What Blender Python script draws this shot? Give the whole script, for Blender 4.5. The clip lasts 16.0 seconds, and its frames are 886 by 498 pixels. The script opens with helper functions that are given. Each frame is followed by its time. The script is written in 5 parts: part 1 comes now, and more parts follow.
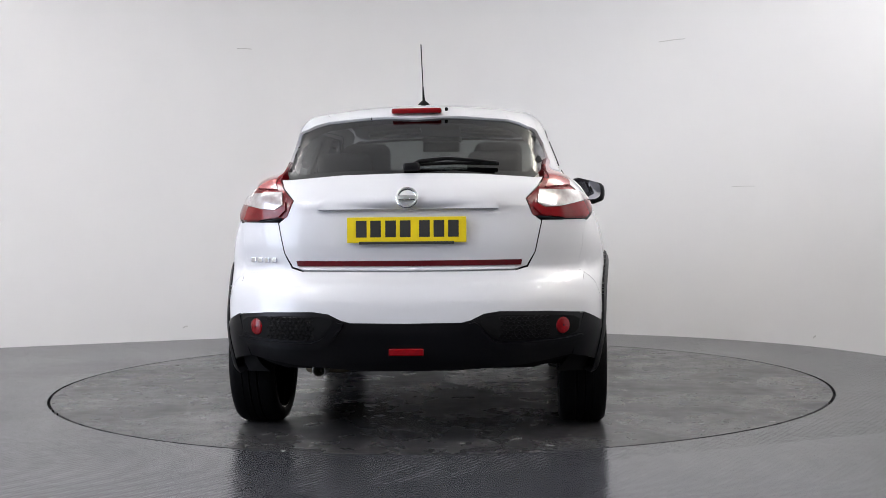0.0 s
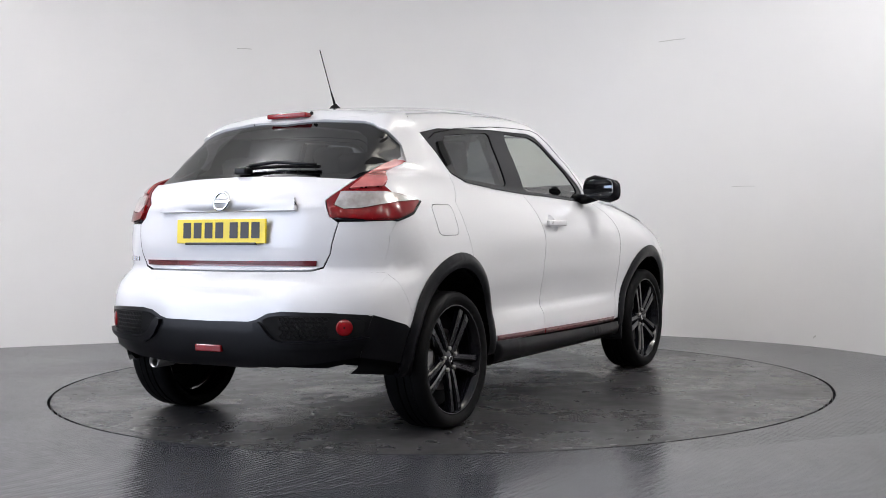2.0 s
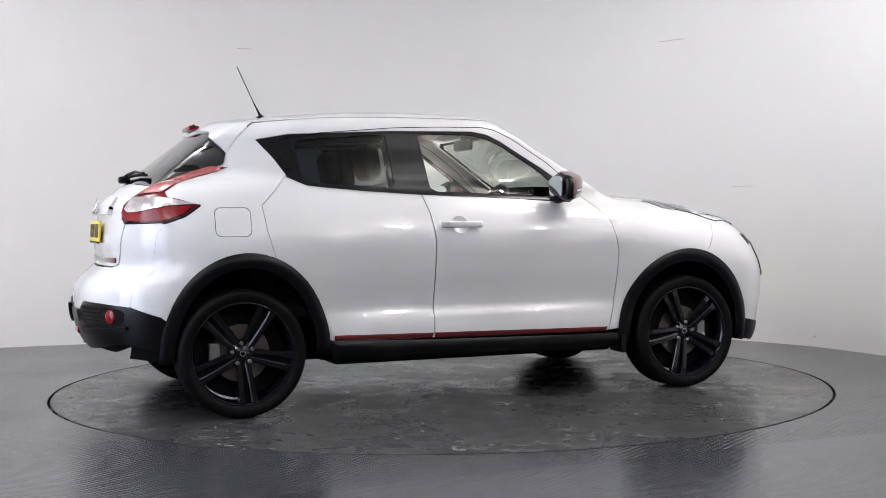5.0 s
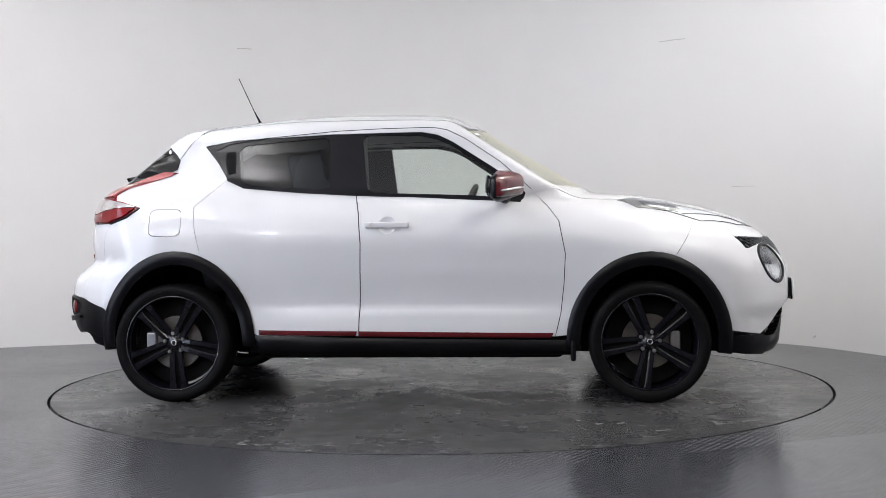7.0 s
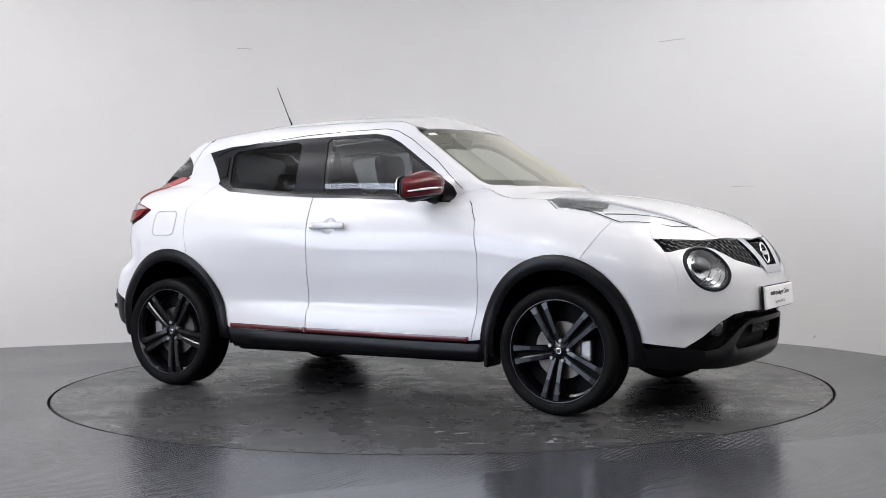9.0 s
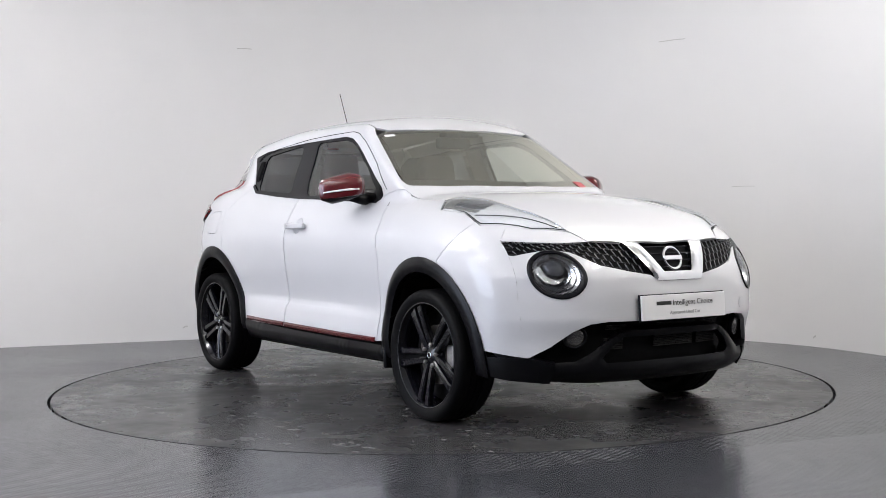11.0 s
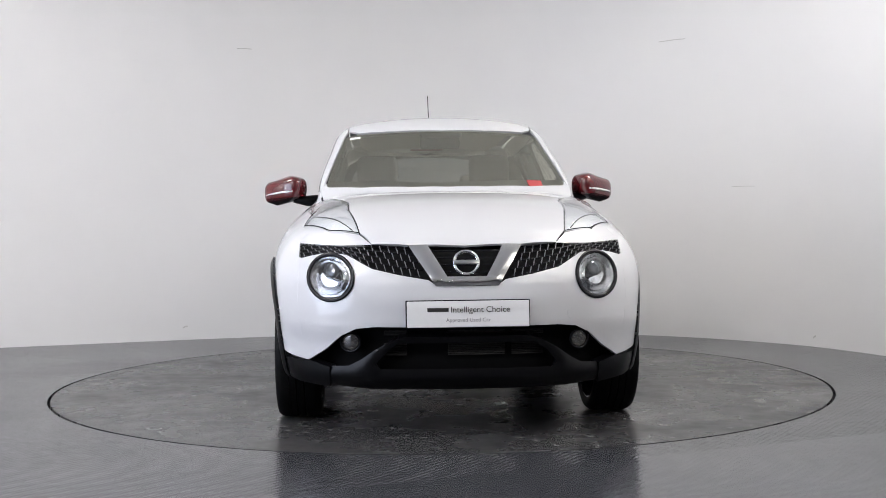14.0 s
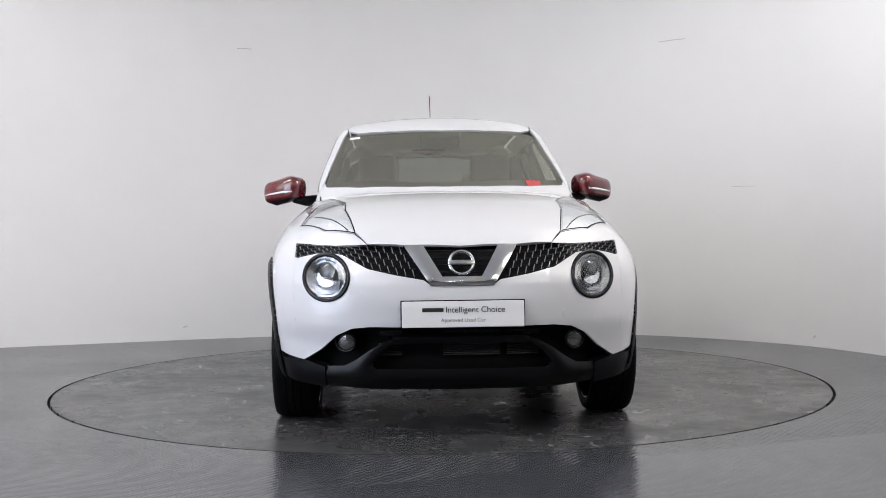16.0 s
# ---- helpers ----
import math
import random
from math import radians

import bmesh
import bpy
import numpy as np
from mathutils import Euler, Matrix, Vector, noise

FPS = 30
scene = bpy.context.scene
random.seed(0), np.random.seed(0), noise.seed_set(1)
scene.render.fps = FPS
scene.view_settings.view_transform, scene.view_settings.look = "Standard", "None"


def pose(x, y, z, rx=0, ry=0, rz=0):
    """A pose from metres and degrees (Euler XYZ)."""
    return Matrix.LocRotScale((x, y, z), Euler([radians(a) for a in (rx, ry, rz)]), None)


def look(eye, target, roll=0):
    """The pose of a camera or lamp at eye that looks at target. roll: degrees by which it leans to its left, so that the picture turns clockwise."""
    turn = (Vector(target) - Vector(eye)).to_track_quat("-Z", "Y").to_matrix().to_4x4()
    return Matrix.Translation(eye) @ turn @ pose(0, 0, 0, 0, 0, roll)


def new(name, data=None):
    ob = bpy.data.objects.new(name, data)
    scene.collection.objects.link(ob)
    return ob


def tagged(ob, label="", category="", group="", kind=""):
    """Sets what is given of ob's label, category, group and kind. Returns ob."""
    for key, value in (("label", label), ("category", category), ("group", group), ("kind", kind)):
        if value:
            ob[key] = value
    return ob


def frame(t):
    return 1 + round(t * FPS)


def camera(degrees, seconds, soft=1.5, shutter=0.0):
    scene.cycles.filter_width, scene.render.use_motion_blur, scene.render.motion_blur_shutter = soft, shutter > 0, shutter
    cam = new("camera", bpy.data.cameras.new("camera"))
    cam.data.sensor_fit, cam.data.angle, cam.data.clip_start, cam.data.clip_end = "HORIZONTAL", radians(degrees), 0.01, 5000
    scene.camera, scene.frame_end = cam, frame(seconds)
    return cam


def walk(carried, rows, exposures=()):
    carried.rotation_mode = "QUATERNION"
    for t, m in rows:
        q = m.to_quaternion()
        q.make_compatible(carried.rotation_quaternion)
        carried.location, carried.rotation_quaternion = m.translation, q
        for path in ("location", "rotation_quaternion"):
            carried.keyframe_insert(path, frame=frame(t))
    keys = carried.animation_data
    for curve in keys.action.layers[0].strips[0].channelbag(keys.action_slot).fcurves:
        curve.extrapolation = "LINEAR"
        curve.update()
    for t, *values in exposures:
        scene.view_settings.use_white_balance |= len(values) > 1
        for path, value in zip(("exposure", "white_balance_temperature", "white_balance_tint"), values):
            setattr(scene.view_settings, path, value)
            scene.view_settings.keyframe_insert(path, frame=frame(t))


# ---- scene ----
EYE = Vector((0.0, -7.026, 0.955))
AIM = EYE + Vector((math.sin(radians(0.137)), math.cos(radians(0.137)), math.tan(radians(-1.346))))
cam = camera(41.32, 16.0, 0.85)
walk(cam, [(0.0, look(EYE, AIM, -0.619)), (16.0, look(EYE, AIM, -0.619))])

# ---- light: a white studio hall under rows of ceiling lamps with added uplights, daylight from an unseen door on one side ----
scene.view_settings.exposure = 0.0
world = bpy.data.worlds.new("hall_world")
scene.world = world
world.use_nodes = True
world.node_tree.nodes["Background"].inputs[0].default_value = (0.75, 0.82, 0.95, 1)
world.node_tree.nodes["Background"].inputs[1].default_value = 0.3


def area(name, size, size_y, power, colour, m):
    data = bpy.data.lights.new(name, "AREA")
    data.shape, data.size, data.size_y, data.energy, data.color = "RECTANGLE", size, size_y, power, colour
    ob = new(name, data)
    ob.matrix_world = m
    return ob


CEILING = 4.3
for lx, tone in ((-4.2, (0.94, 0.945, 1.0)), (-2.7, (0.96, 0.955, 1.0)), (2.7, (1.0, 0.96, 0.89)), (4.2, (1.0, 0.96, 0.87))):
    for ly in (-6.5, -3.5, -0.5):
        lx = 2.1 if lx > 4 and ly > -1 else lx
        area("ceiling_lamp_light", 0.14, 0.14, 35 if lx < 0 else 32, (0.985, 0.965, 0.985), pose(lx, ly, CEILING - 0.42))
        # Unseen fill strips, added and turned upwards to brighten the ceiling
        area("added_ceiling_fill", 0.09, 1.3, 56 if lx < 0 else 33, tone, pose(lx, ly, CEILING - 0.36, 180))
# Broad cool panel for an unseen opening, aimed across to lift the right wall
area("daylight_door", 6.4, 3.8, 188, (0.72, 0.80, 1.0), look((-5.8, -3.0, 2.0), (3.2, -0.2, 0.9))).data.spread = radians(125)
for lx in (-1.9, -0.65, 0.65, 1.9):
    for ly in (-7.6, -6.6):
        area("ceiling_spotlight", 0.055, 0.055, 2.6, (1.0, 0.97, 0.93), look((lx, ly, CEILING - 0.5), (lx * 0.4, 0.0, 0.8)))


# ---- materials ----
def shade(name, colour, rough=0.5, metal=0.0, grain=0.0, scale=40.0, bump=0.0, coat=0.0, rough_vary=0.0, spec=0.5, tint=None, big=3.0):
    """A surface with colour and gloss that vary at a coarse and a fine scale."""
    m = bpy.data.materials.new(name)
    m.use_nodes = True
    n, l = m.node_tree.nodes, m.node_tree.links
    b = n["Principled BSDF"]
    b.inputs["Base Color"].default_value = (*colour, 1)
    b.inputs["Roughness"].default_value, b.inputs["Metallic"].default_value = rough, metal
    b.inputs["Coat Weight"].default_value, b.inputs["Coat Roughness"].default_value = coat, 0.03
    b.inputs["Specular IOR Level"].default_value = spec
    if not (grain or bump or rough_vary):
        return m
    at = n.new("ShaderNodeTexCoord")
    fine, coarse = n.new("ShaderNodeTexNoise"), n.new("ShaderNodeTexNoise")
    fine.inputs["Scale"].default_value, coarse.inputs["Scale"].default_value = scale, big
    fine.inputs["Detail"].default_value = coarse.inputs["Detail"].default_value = 5
    for t in (fine, coarse):
        l.new(at.outputs["Object"], t.inputs["Vector"])
    both = n.new("ShaderNodeMath")
    both.operation = "MULTIPLY_ADD"
    l.new(coarse.outputs["Fac"], both.inputs[0])
    both.inputs[1].default_value = 0.6
    half = n.new("ShaderNodeMath")
    half.operation = "MULTIPLY"
    half.inputs[1].default_value = 0.4
    l.new(fine.outputs["Fac"], half.inputs[0])
    l.new(half.outputs[0], both.inputs[2])
    if grain:
        ramp = n.new("ShaderNodeValToRGB")
        other = tint or tuple(c * (1 - grain) for c in colour)
        ramp.color_ramp.elements[0].position, ramp.color_ramp.elements[1].position = 0.35, 0.65
        ramp.color_ramp.elements[0].color = (*other, 1)
        ramp.color_ramp.elements[1].color = (*colour, 1)
        l.new(both.outputs[0], ramp.inputs[0])
        l.new(ramp.outputs[0], b.inputs["Base Color"])
    if rough_vary:
        r = n.new("ShaderNodeMapRange")
        r.inputs[1].default_value, r.inputs[2].default_value = 0.35, 0.65
        r.inputs[3].default_value, r.inputs[4].default_value = rough + rough_vary, rough - rough_vary
        l.new(both.outputs[0], r.inputs[0])
        l.new(r.outputs[0], b.inputs["Roughness"])
    if bump:
        k = n.new("ShaderNodeBump")
        k.inputs["Strength"].default_value, k.inputs["Distance"].default_value = bump, 0.002
        l.new(fine.outputs["Fac"], k.inputs["Height"])
        l.new(k.outputs[0], b.inputs["Normal"])
    return m


def pane_material(name, tint, base=0.055, sheen=(1, 1, 1), power=4.5):
    """Thin tinted glass: what is behind shows through, and it mirrors more at a slant."""
    m = bpy.data.materials.new(name)
    m.use_nodes = True
    n, l = m.node_tree.nodes, m.node_tree.links
    n.remove(n["Principled BSDF"])
    clear, mirror, mix, fres = (n.new("ShaderNode" + k) for k in ("BsdfTransparent", "BsdfGlossy", "MixShader", "LayerWeight"))
    slant, share = n.new("ShaderNodeMath"), n.new("ShaderNodeMath")
    slant.operation, slant.inputs[1].default_value = "POWER", power
    share.operation, share.inputs[1].default_value, share.inputs[2].default_value = "MULTIPLY_ADD", 0.9, base
    clear.inputs[0].default_value = (*tint, 1)
    mirror.inputs["Color"].default_value = (*sheen, 1)
    mirror.inputs["Roughness"].default_value = 0.01
    fres.inputs[0].default_value = 0.5
    l.new(fres.outputs["Facing"], slant.inputs[0])
    l.new(slant.outputs[0], share.inputs[0])
    l.new(share.outputs[0], mix.inputs[0])
    l.new(clear.outputs[0], mix.inputs[1])
    l.new(mirror.outputs[0], mix.inputs[2])
    l.new(mix.outputs[0], n["Material Output"].inputs["Surface"])
    return m


PAINT = shade("pearl_white_paint", (0.60, 0.605, 0.62), 0.42, coat=1.0, spec=0.3, grain=0.02, scale=900, big=2)
PLASTIC = shade("black_textured_plastic", (0.0030, 0.0030, 0.0040), 0.34, grain=0.3, scale=300, bump=0.10, spec=0.2)
GLOSSBLACK = shade("gloss_black_trim", (0.009, 0.009, 0.011), 0.25, grain=0.2, scale=50, spec=0.16)
# Near-black of black parts; behind gaps and in grooves it stands for shade
DARK = shade("dark_cavity", (0.004, 0.004, 0.0045), 0.8, grain=0.3, scale=30, spec=0.15)
RUBBER = shade("tyre_rubber", (0.0032, 0.0032, 0.0036), 0.6, grain=0.3, scale=120, bump=0.15, spec=0.09)
ALLOY = shade("gunmetal_alloy", (0.0040, 0.0040, 0.0065), 0.2, spec=0.28, coat=0.45, grain=0.15, scale=200)
STEEL = shade("brushed_steel", (0.45, 0.44, 0.43), 0.35, metal=1.0, grain=0.3, scale=90, rough_vary=0.1)
CHROME = shade("chrome", (0.72, 0.73, 0.75), 0.06, metal=1.0)
RED = shade("dark_red_paint", (0.095, 0.004, 0.007), 0.25, coat=0.8, grain=0.15, scale=400)
REDLENS = shade("red_lens", (0.19, 0.0025, 0.005), 0.15, spec=0.25, coat=0.3, grain=0.35, scale=60)
PINKLENS = shade("pale_red_lens", (0.42, 0.115, 0.11), 0.12, coat=1.0, grain=0.3, scale=40)
CLEARLENS = shade("silver_reflector_lens", (0.86, 0.86, 0.87), 0.16, metal=0.08, coat=1.0, grain=0.22, scale=48, bump=0.5)
TAILCLEAR = shade("ribbed_clear_lens", (0.72, 0.71, 0.71), 0.12, metal=0.55, coat=1.0, grain=0.5, scale=30, bump=1.0, tint=(0.42, 0.36, 0.34), big=14)
LAMPBASE = shade("deep_red_lamp_body", (0.15, 0.003, 0.006), 0.2, spec=0.25, coat=0.3, grain=0.3, scale=60)
YELLOW = shade("yellow_plate", (0.72, 0.55, 0.005), 0.35, grain=0.06, scale=60)
WHITEPLATE = shade("white_plate", (0.80, 0.80, 0.80), 0.35, grain=0.04, scale=60)
INK = shade("black_ink", (0.012, 0.012, 0.012), 0.5)
GREYINK = shade("grey_ink", (0.25, 0.25, 0.26), 0.5)
SEAT = shade("dark_seat_cloth", (0.030, 0.030, 0.034), 0.85, grain=0.35, scale=250, bump=0.3)
LINING = shade("grey_headlining", (0.52, 0.51, 0.47), 0.9, grain=0.08, scale=200)
DASH = shade("dark_dashboard", (0.055, 0.054, 0.052), 0.6, grain=0.2, scale=200, bump=0.2)
# The windscreen's warm, strong mirror colour holds the ceiling's reflection
SCREEN = pane_material("windscreen_glass", (0.87, 0.91, 0.83), 0.33, (1.0, 0.985, 0.85), 3.2)
SIDEGLASS = pane_material("door_glass", (0.88, 0.92, 0.89), 0.08)
PRIVACY = pane_material("privacy_glass", (0.14, 0.155, 0.17), 0.03)
REARGLASS = pane_material("rear_screen_glass", (0.16, 0.17, 0.185), 0.10)
LENS = pane_material("clear_lens", (0.93, 0.95, 0.96))
FACET = shade("faceted_chrome", (0.66, 0.66, 0.68), 0.12, metal=1.0, grain=0.45, scale=42, bump=1.0, big=25)
MIRROR = shade("mirror_glass", (0.75, 0.78, 0.84), 0.02, metal=1.0)
WALL = shade("white_studio_wall", (0.78, 0.775, 0.765), 0.65, grain=0.035, scale=2.2, bump=0.04, big=0.5)
CEIL = shade("white_ceiling", (0.75, 0.74, 0.72), 0.9, grain=0.04, scale=6)
FLOOR = shade("grey_floor_paint", (0.042, 0.0425, 0.049), 0.20, spec=0.4, grain=0.18, scale=14, rough_vary=0.05, big=1.1, bump=0.02)
DISC = shade("worn_grey_turntable_paint", (0.050, 0.0495, 0.051), 0.28, spec=0.2, grain=0.42, scale=7, rough_vary=0.09, big=1.6, bump=0.03)


# Dark grey of the unseen walls that are added to cut fill light
DARK_SURROUND = shade("unseen_wall_dark_grey", (0.16, 0.16, 0.17), 0.7, grain=0.15, scale=8)
SHEET = shade("smooth_floor_sheet", (0.042, 0.043, 0.050), 0.18, grain=0.12, scale=10, rough_vary=0.04, big=1.3, bump=0.02)
SCUFF = shade("wall_scuff_grey", (0.62, 0.61, 0.59), 0.8, grain=0.2, scale=60)


def add_tread(m, spacing, height):
    """Raised lozenges in rows, like chequer plate under paint."""
    n, l = m.node_tree.nodes, m.node_tree.links
    b = n["Principled BSDF"]
    at, turn, dots, ramp, k = (n.new("ShaderNode" + s) for s in ("TexCoord", "Mapping", "TexVoronoi", "MapRange", "Bump"))
    turn.inputs["Rotation"].default_value = (0, 0, radians(20))
    turn.inputs["Scale"].default_value = (1.0, 1.9, 1.0)
    dots.inputs["Scale"].default_value, dots.inputs["Randomness"].default_value = 1 / spacing, 0.0
    dots.voronoi_dimensions = "2D"
    ramp.inputs[1].default_value, ramp.inputs[2].default_value = 0.10, 0.42
    ramp.inputs[3].default_value, ramp.inputs[4].default_value = 1.0, 0.0
    k.inputs["Strength"].default_value, k.inputs["Distance"].default_value = 1.0, height
    l.new(at.outputs["Object"], turn.inputs["Vector"])
    l.new(turn.outputs[0], dots.inputs["Vector"])
    l.new(dots.outputs["Distance"], ramp.inputs[0])
    l.new(ramp.outputs[0], k.inputs["Height"])
    l.new(k.outputs[0], b.inputs["Normal"])


def add_flecks(m, colour, scale, amount):
    """Sparse pale flecks where paint has lifted."""
    n, l = m.node_tree.nodes, m.node_tree.links
    b = n["Principled BSDF"]
    was = b.inputs["Base Color"].links[0].from_socket
    at, t, r, mix = (n.new("ShaderNode" + s) for s in ("TexCoord", "TexNoise", "MapRange", "MixRGB"))
    t.inputs["Scale"].default_value, t.inputs["Detail"].default_value = scale, 4
    clump, gate, both = (n.new("ShaderNode" + s) for s in ("TexNoise", "MapRange", "Math"))
    clump.inputs["Scale"].default_value, both.operation = 1.7, "MULTIPLY"
    gate.inputs[1].default_value, gate.inputs[2].default_value = 0.50, 0.58
    l.new(at.outputs["Object"], clump.inputs["Vector"])
    l.new(clump.outputs["Fac"], gate.inputs[0])
    l.new(r.outputs[0], both.inputs[0])
    l.new(gate.outputs[0], both.inputs[1])
    r.inputs[1].default_value, r.inputs[2].default_value = amount, amount + 0.02
    mix.inputs[2].default_value = (*colour, 1)
    l.new(at.outputs["Object"], t.inputs["Vector"])
    l.new(t.outputs["Fac"], r.inputs[0])
    l.new(both.outputs[0], mix.inputs[0])
    l.new(was, mix.inputs[1])
    l.new(mix.outputs[0], b.inputs["Base Color"])


add_tread(FLOOR, 0.034, 0.0005)
add_tread(SHEET, 0.034, 0.00018)
add_flecks(DISC, (0.22, 0.215, 0.21), 16.0, 0.63)


# ---- building helpers ----
def mesh_of(bm, name):
    me = bpy.data.meshes.new(name)
    bm.to_mesh(me)
    bm.free()
    return me


def part(name, bm, material, parent=None, label="", smooth=False):
    """One mesh object, under a thing or a part."""
    me = mesh_of(bm, name) if isinstance(bm, bmesh.types.BMesh) else bm
    if material and not me.materials:
        me.materials.append(material)
    if smooth:
        me.shade_smooth()
    ob = new(name, me)
    ob.parent = parent
    if label:
        ob["label"] = label
    return ob


def thing(name, label, category, group="", kind=""):
    return tagged(new(name), label, category, group, kind)


def box(bm, x0, x1, y0, y1, z0, z1, bevel=0.0, m=None):
    got = bmesh.ops.create_cube(bm, size=1)["verts"]
    bmesh.ops.transform(bm, matrix=Matrix.Translation(((x0 + x1) / 2, (y0 + y1) / 2, (z0 + z1) / 2)) @ Matrix.Diagonal((x1 - x0, y1 - y0, z1 - z0, 1)), verts=got)
    if bevel:
        es = list({e for v in got for e in v.link_edges})
        got = [g for g in bmesh.ops.bevel(bm, geom=es, offset=bevel, segments=3, profile=0.5, affect="EDGES")["verts"]]
        got = list({v for v in bm.verts if v.is_valid and (v in got)})
    if m is not None:
        bmesh.ops.transform(bm, matrix=m, verts=got)
    return got


def lathe(bm, profile, seg=48, axis="y", at=(0, 0, 0), closed=False):
    """A ring of (radius, along) pairs turned about an axis."""
    rings = []
    for i in range(seg):
        a = 2 * math.pi * i / seg
        row = []
        for r, h in profile:
            u, v = r * math.cos(a), r * math.sin(a)
            p = {"y": (u, h, v), "x": (h, u, v), "z": (u, v, h)}[axis]
            row.append(bm.verts.new((p[0] + at[0], p[1] + at[1], p[2] + at[2])))
        rings.append(row)
    n = len(profile)
    for i in range(seg):
        a, b = rings[i], rings[(i + 1) % seg]
        for j in range(n if closed else n - 1):
            k = (j + 1) % n
            bm.faces.new((a[j], a[k], b[k], b[j]))


def tube(bm, pts, r, seg=8, r_end=None):
    """A round bar along points."""
    pts = [Vector(p) for p in pts]
    rows = []
    for i, p in enumerate(pts):
        d = (pts[min(i + 1, len(pts) - 1)] - pts[max(i - 1, 0)]).normalized()
        u = d.orthogonal().normalized() if abs(d.z) > 0.95 else d.cross(Vector((0, 0, 1))).normalized()
        w = d.cross(u)
        q = r if r_end is None else r + (r_end - r) * i / (len(pts) - 1)
        rows.append([bm.verts.new(p + (u * math.cos(2 * math.pi * k / seg) + w * math.sin(2 * math.pi * k / seg)) * q) for k in range(seg)])
    for a, b in zip(rows, rows[1:]):
        for k in range(seg):
            bm.faces.new((a[k], a[(k + 1) % seg], b[(k + 1) % seg], b[k]))
    bm.faces.new(rows[0][::-1])
    bm.faces.new(rows[-1])


def slab(bm, outline, lo, hi, m=None):
    """A flat plate with an outline in x, y, from lo to hi in z."""
    a = [bm.verts.new((x, y, lo)) for x, y in outline]
    b = [bm.verts.new((x, y, hi)) for x, y in outline]
    n = len(a)
    bm.faces.new(a[::-1])
    bm.faces.new(b)
    for i in range(n):
        bm.faces.new((a[i], a[(i + 1) % n], b[(i + 1) % n], b[i]))
    if m is not None:
        bmesh.ops.transform(bm, matrix=m, verts=a + b)


# ---- the car's skin as one smooth solid: x forward, y left, z up, origin under the middle of the wheelbase ----
def curve(xs, ys, x):
    """A smooth curve through a few knots that does not overshoot."""
    xs, ys, x = np.asarray(xs, float), np.asarray(ys, float), np.asarray(x, float)
    h, d = np.diff(xs), np.diff(ys) / np.diff(xs)
    m = np.zeros(len(xs))
    m[1:-1] = np.where(d[:-1] * d[1:] > 0, 2 * d[:-1] * d[1:] / np.where(d[:-1] + d[1:] == 0, 1, d[:-1] + d[1:]), 0)
    m[0], m[-1] = d[0], d[-1]
    i = np.clip(np.searchsorted(xs, x) - 1, 0, len(h) - 1)
    s = np.clip((x - xs[i]) / h[i], -0.5, 1.5)
    return (ys[i] * (2 * s**3 - 3 * s**2 + 1) + ys[i + 1] * (3 * s**2 - 2 * s**3)
            + h[i] * (m[i] * (s**3 - 2 * s**2 + s) + m[i + 1] * (s**3 - s**2)))


def smax(a, b, k):
    h = np.maximum(k - np.abs(a - b), 0) / k
    return np.maximum(a, b) + h * h * k / 4


def smin(a, b, k):
    return -smax(-a, -b, k)


LEVELS = (0.20, 0.35, 0.52, 0.72, 0.90, 1.00, 1.10, 1.22)
STATIONS = (-1.8, -1.265, -0.75, 0.0, 0.7, 1.265, 1.8)
WIDTHS = ((0.76, 0.83, 0.785, 0.775, 0.785, 0.83, 0.76),
          (0.80, 0.85, 0.832, 0.828, 0.830, 0.85, 0.80),
          (0.83, 0.865, 0.828, 0.816, 0.824, 0.87, 0.82),
          (0.80, 0.880, 0.855, 0.845, 0.850, 0.885, 0.83),
          (0.79, 0.862, 0.855, 0.845, 0.848, 0.875, 0.80),
          (0.75, 0.83, 0.815, 0.800, 0.800, 0.835, 0.76),
          (0.71, 0.780, 0.745, 0.730, 0.725, 0.720, 0.70),
          (0.62, 0.690, 0.690, 0.690, 0.690, 0.690, 0.62))


def hull_width(x, z):
    rows = [curve(STATIONS, w, x) for w in WIDTHS]
    rows = np.array(np.broadcast_arrays(*rows))
    i = np.clip(np.searchsorted(LEVELS, z) - 1, 0, len(LEVELS) - 2)
    lv = np.array(LEVELS)
    slopes = np.gradient(rows, lv, axis=0)
    pick = lambda a, j: np.take_along_axis(a, j[None, ...], 0)[0]
    h = lv[i + 1] - lv[i]
    s = np.clip((z - lv[i]) / h, -1, 2)
    return (pick(rows, i) * (2 * s**3 - 3 * s**2 + 1) + pick(rows, i + 1) * (3 * s**2 - 2 * s**3)
            + h * (pick(slopes, i) * (s**3 - 2 * s**2 + s) + pick(slopes, i + 1) * (s**3 - s**2)))


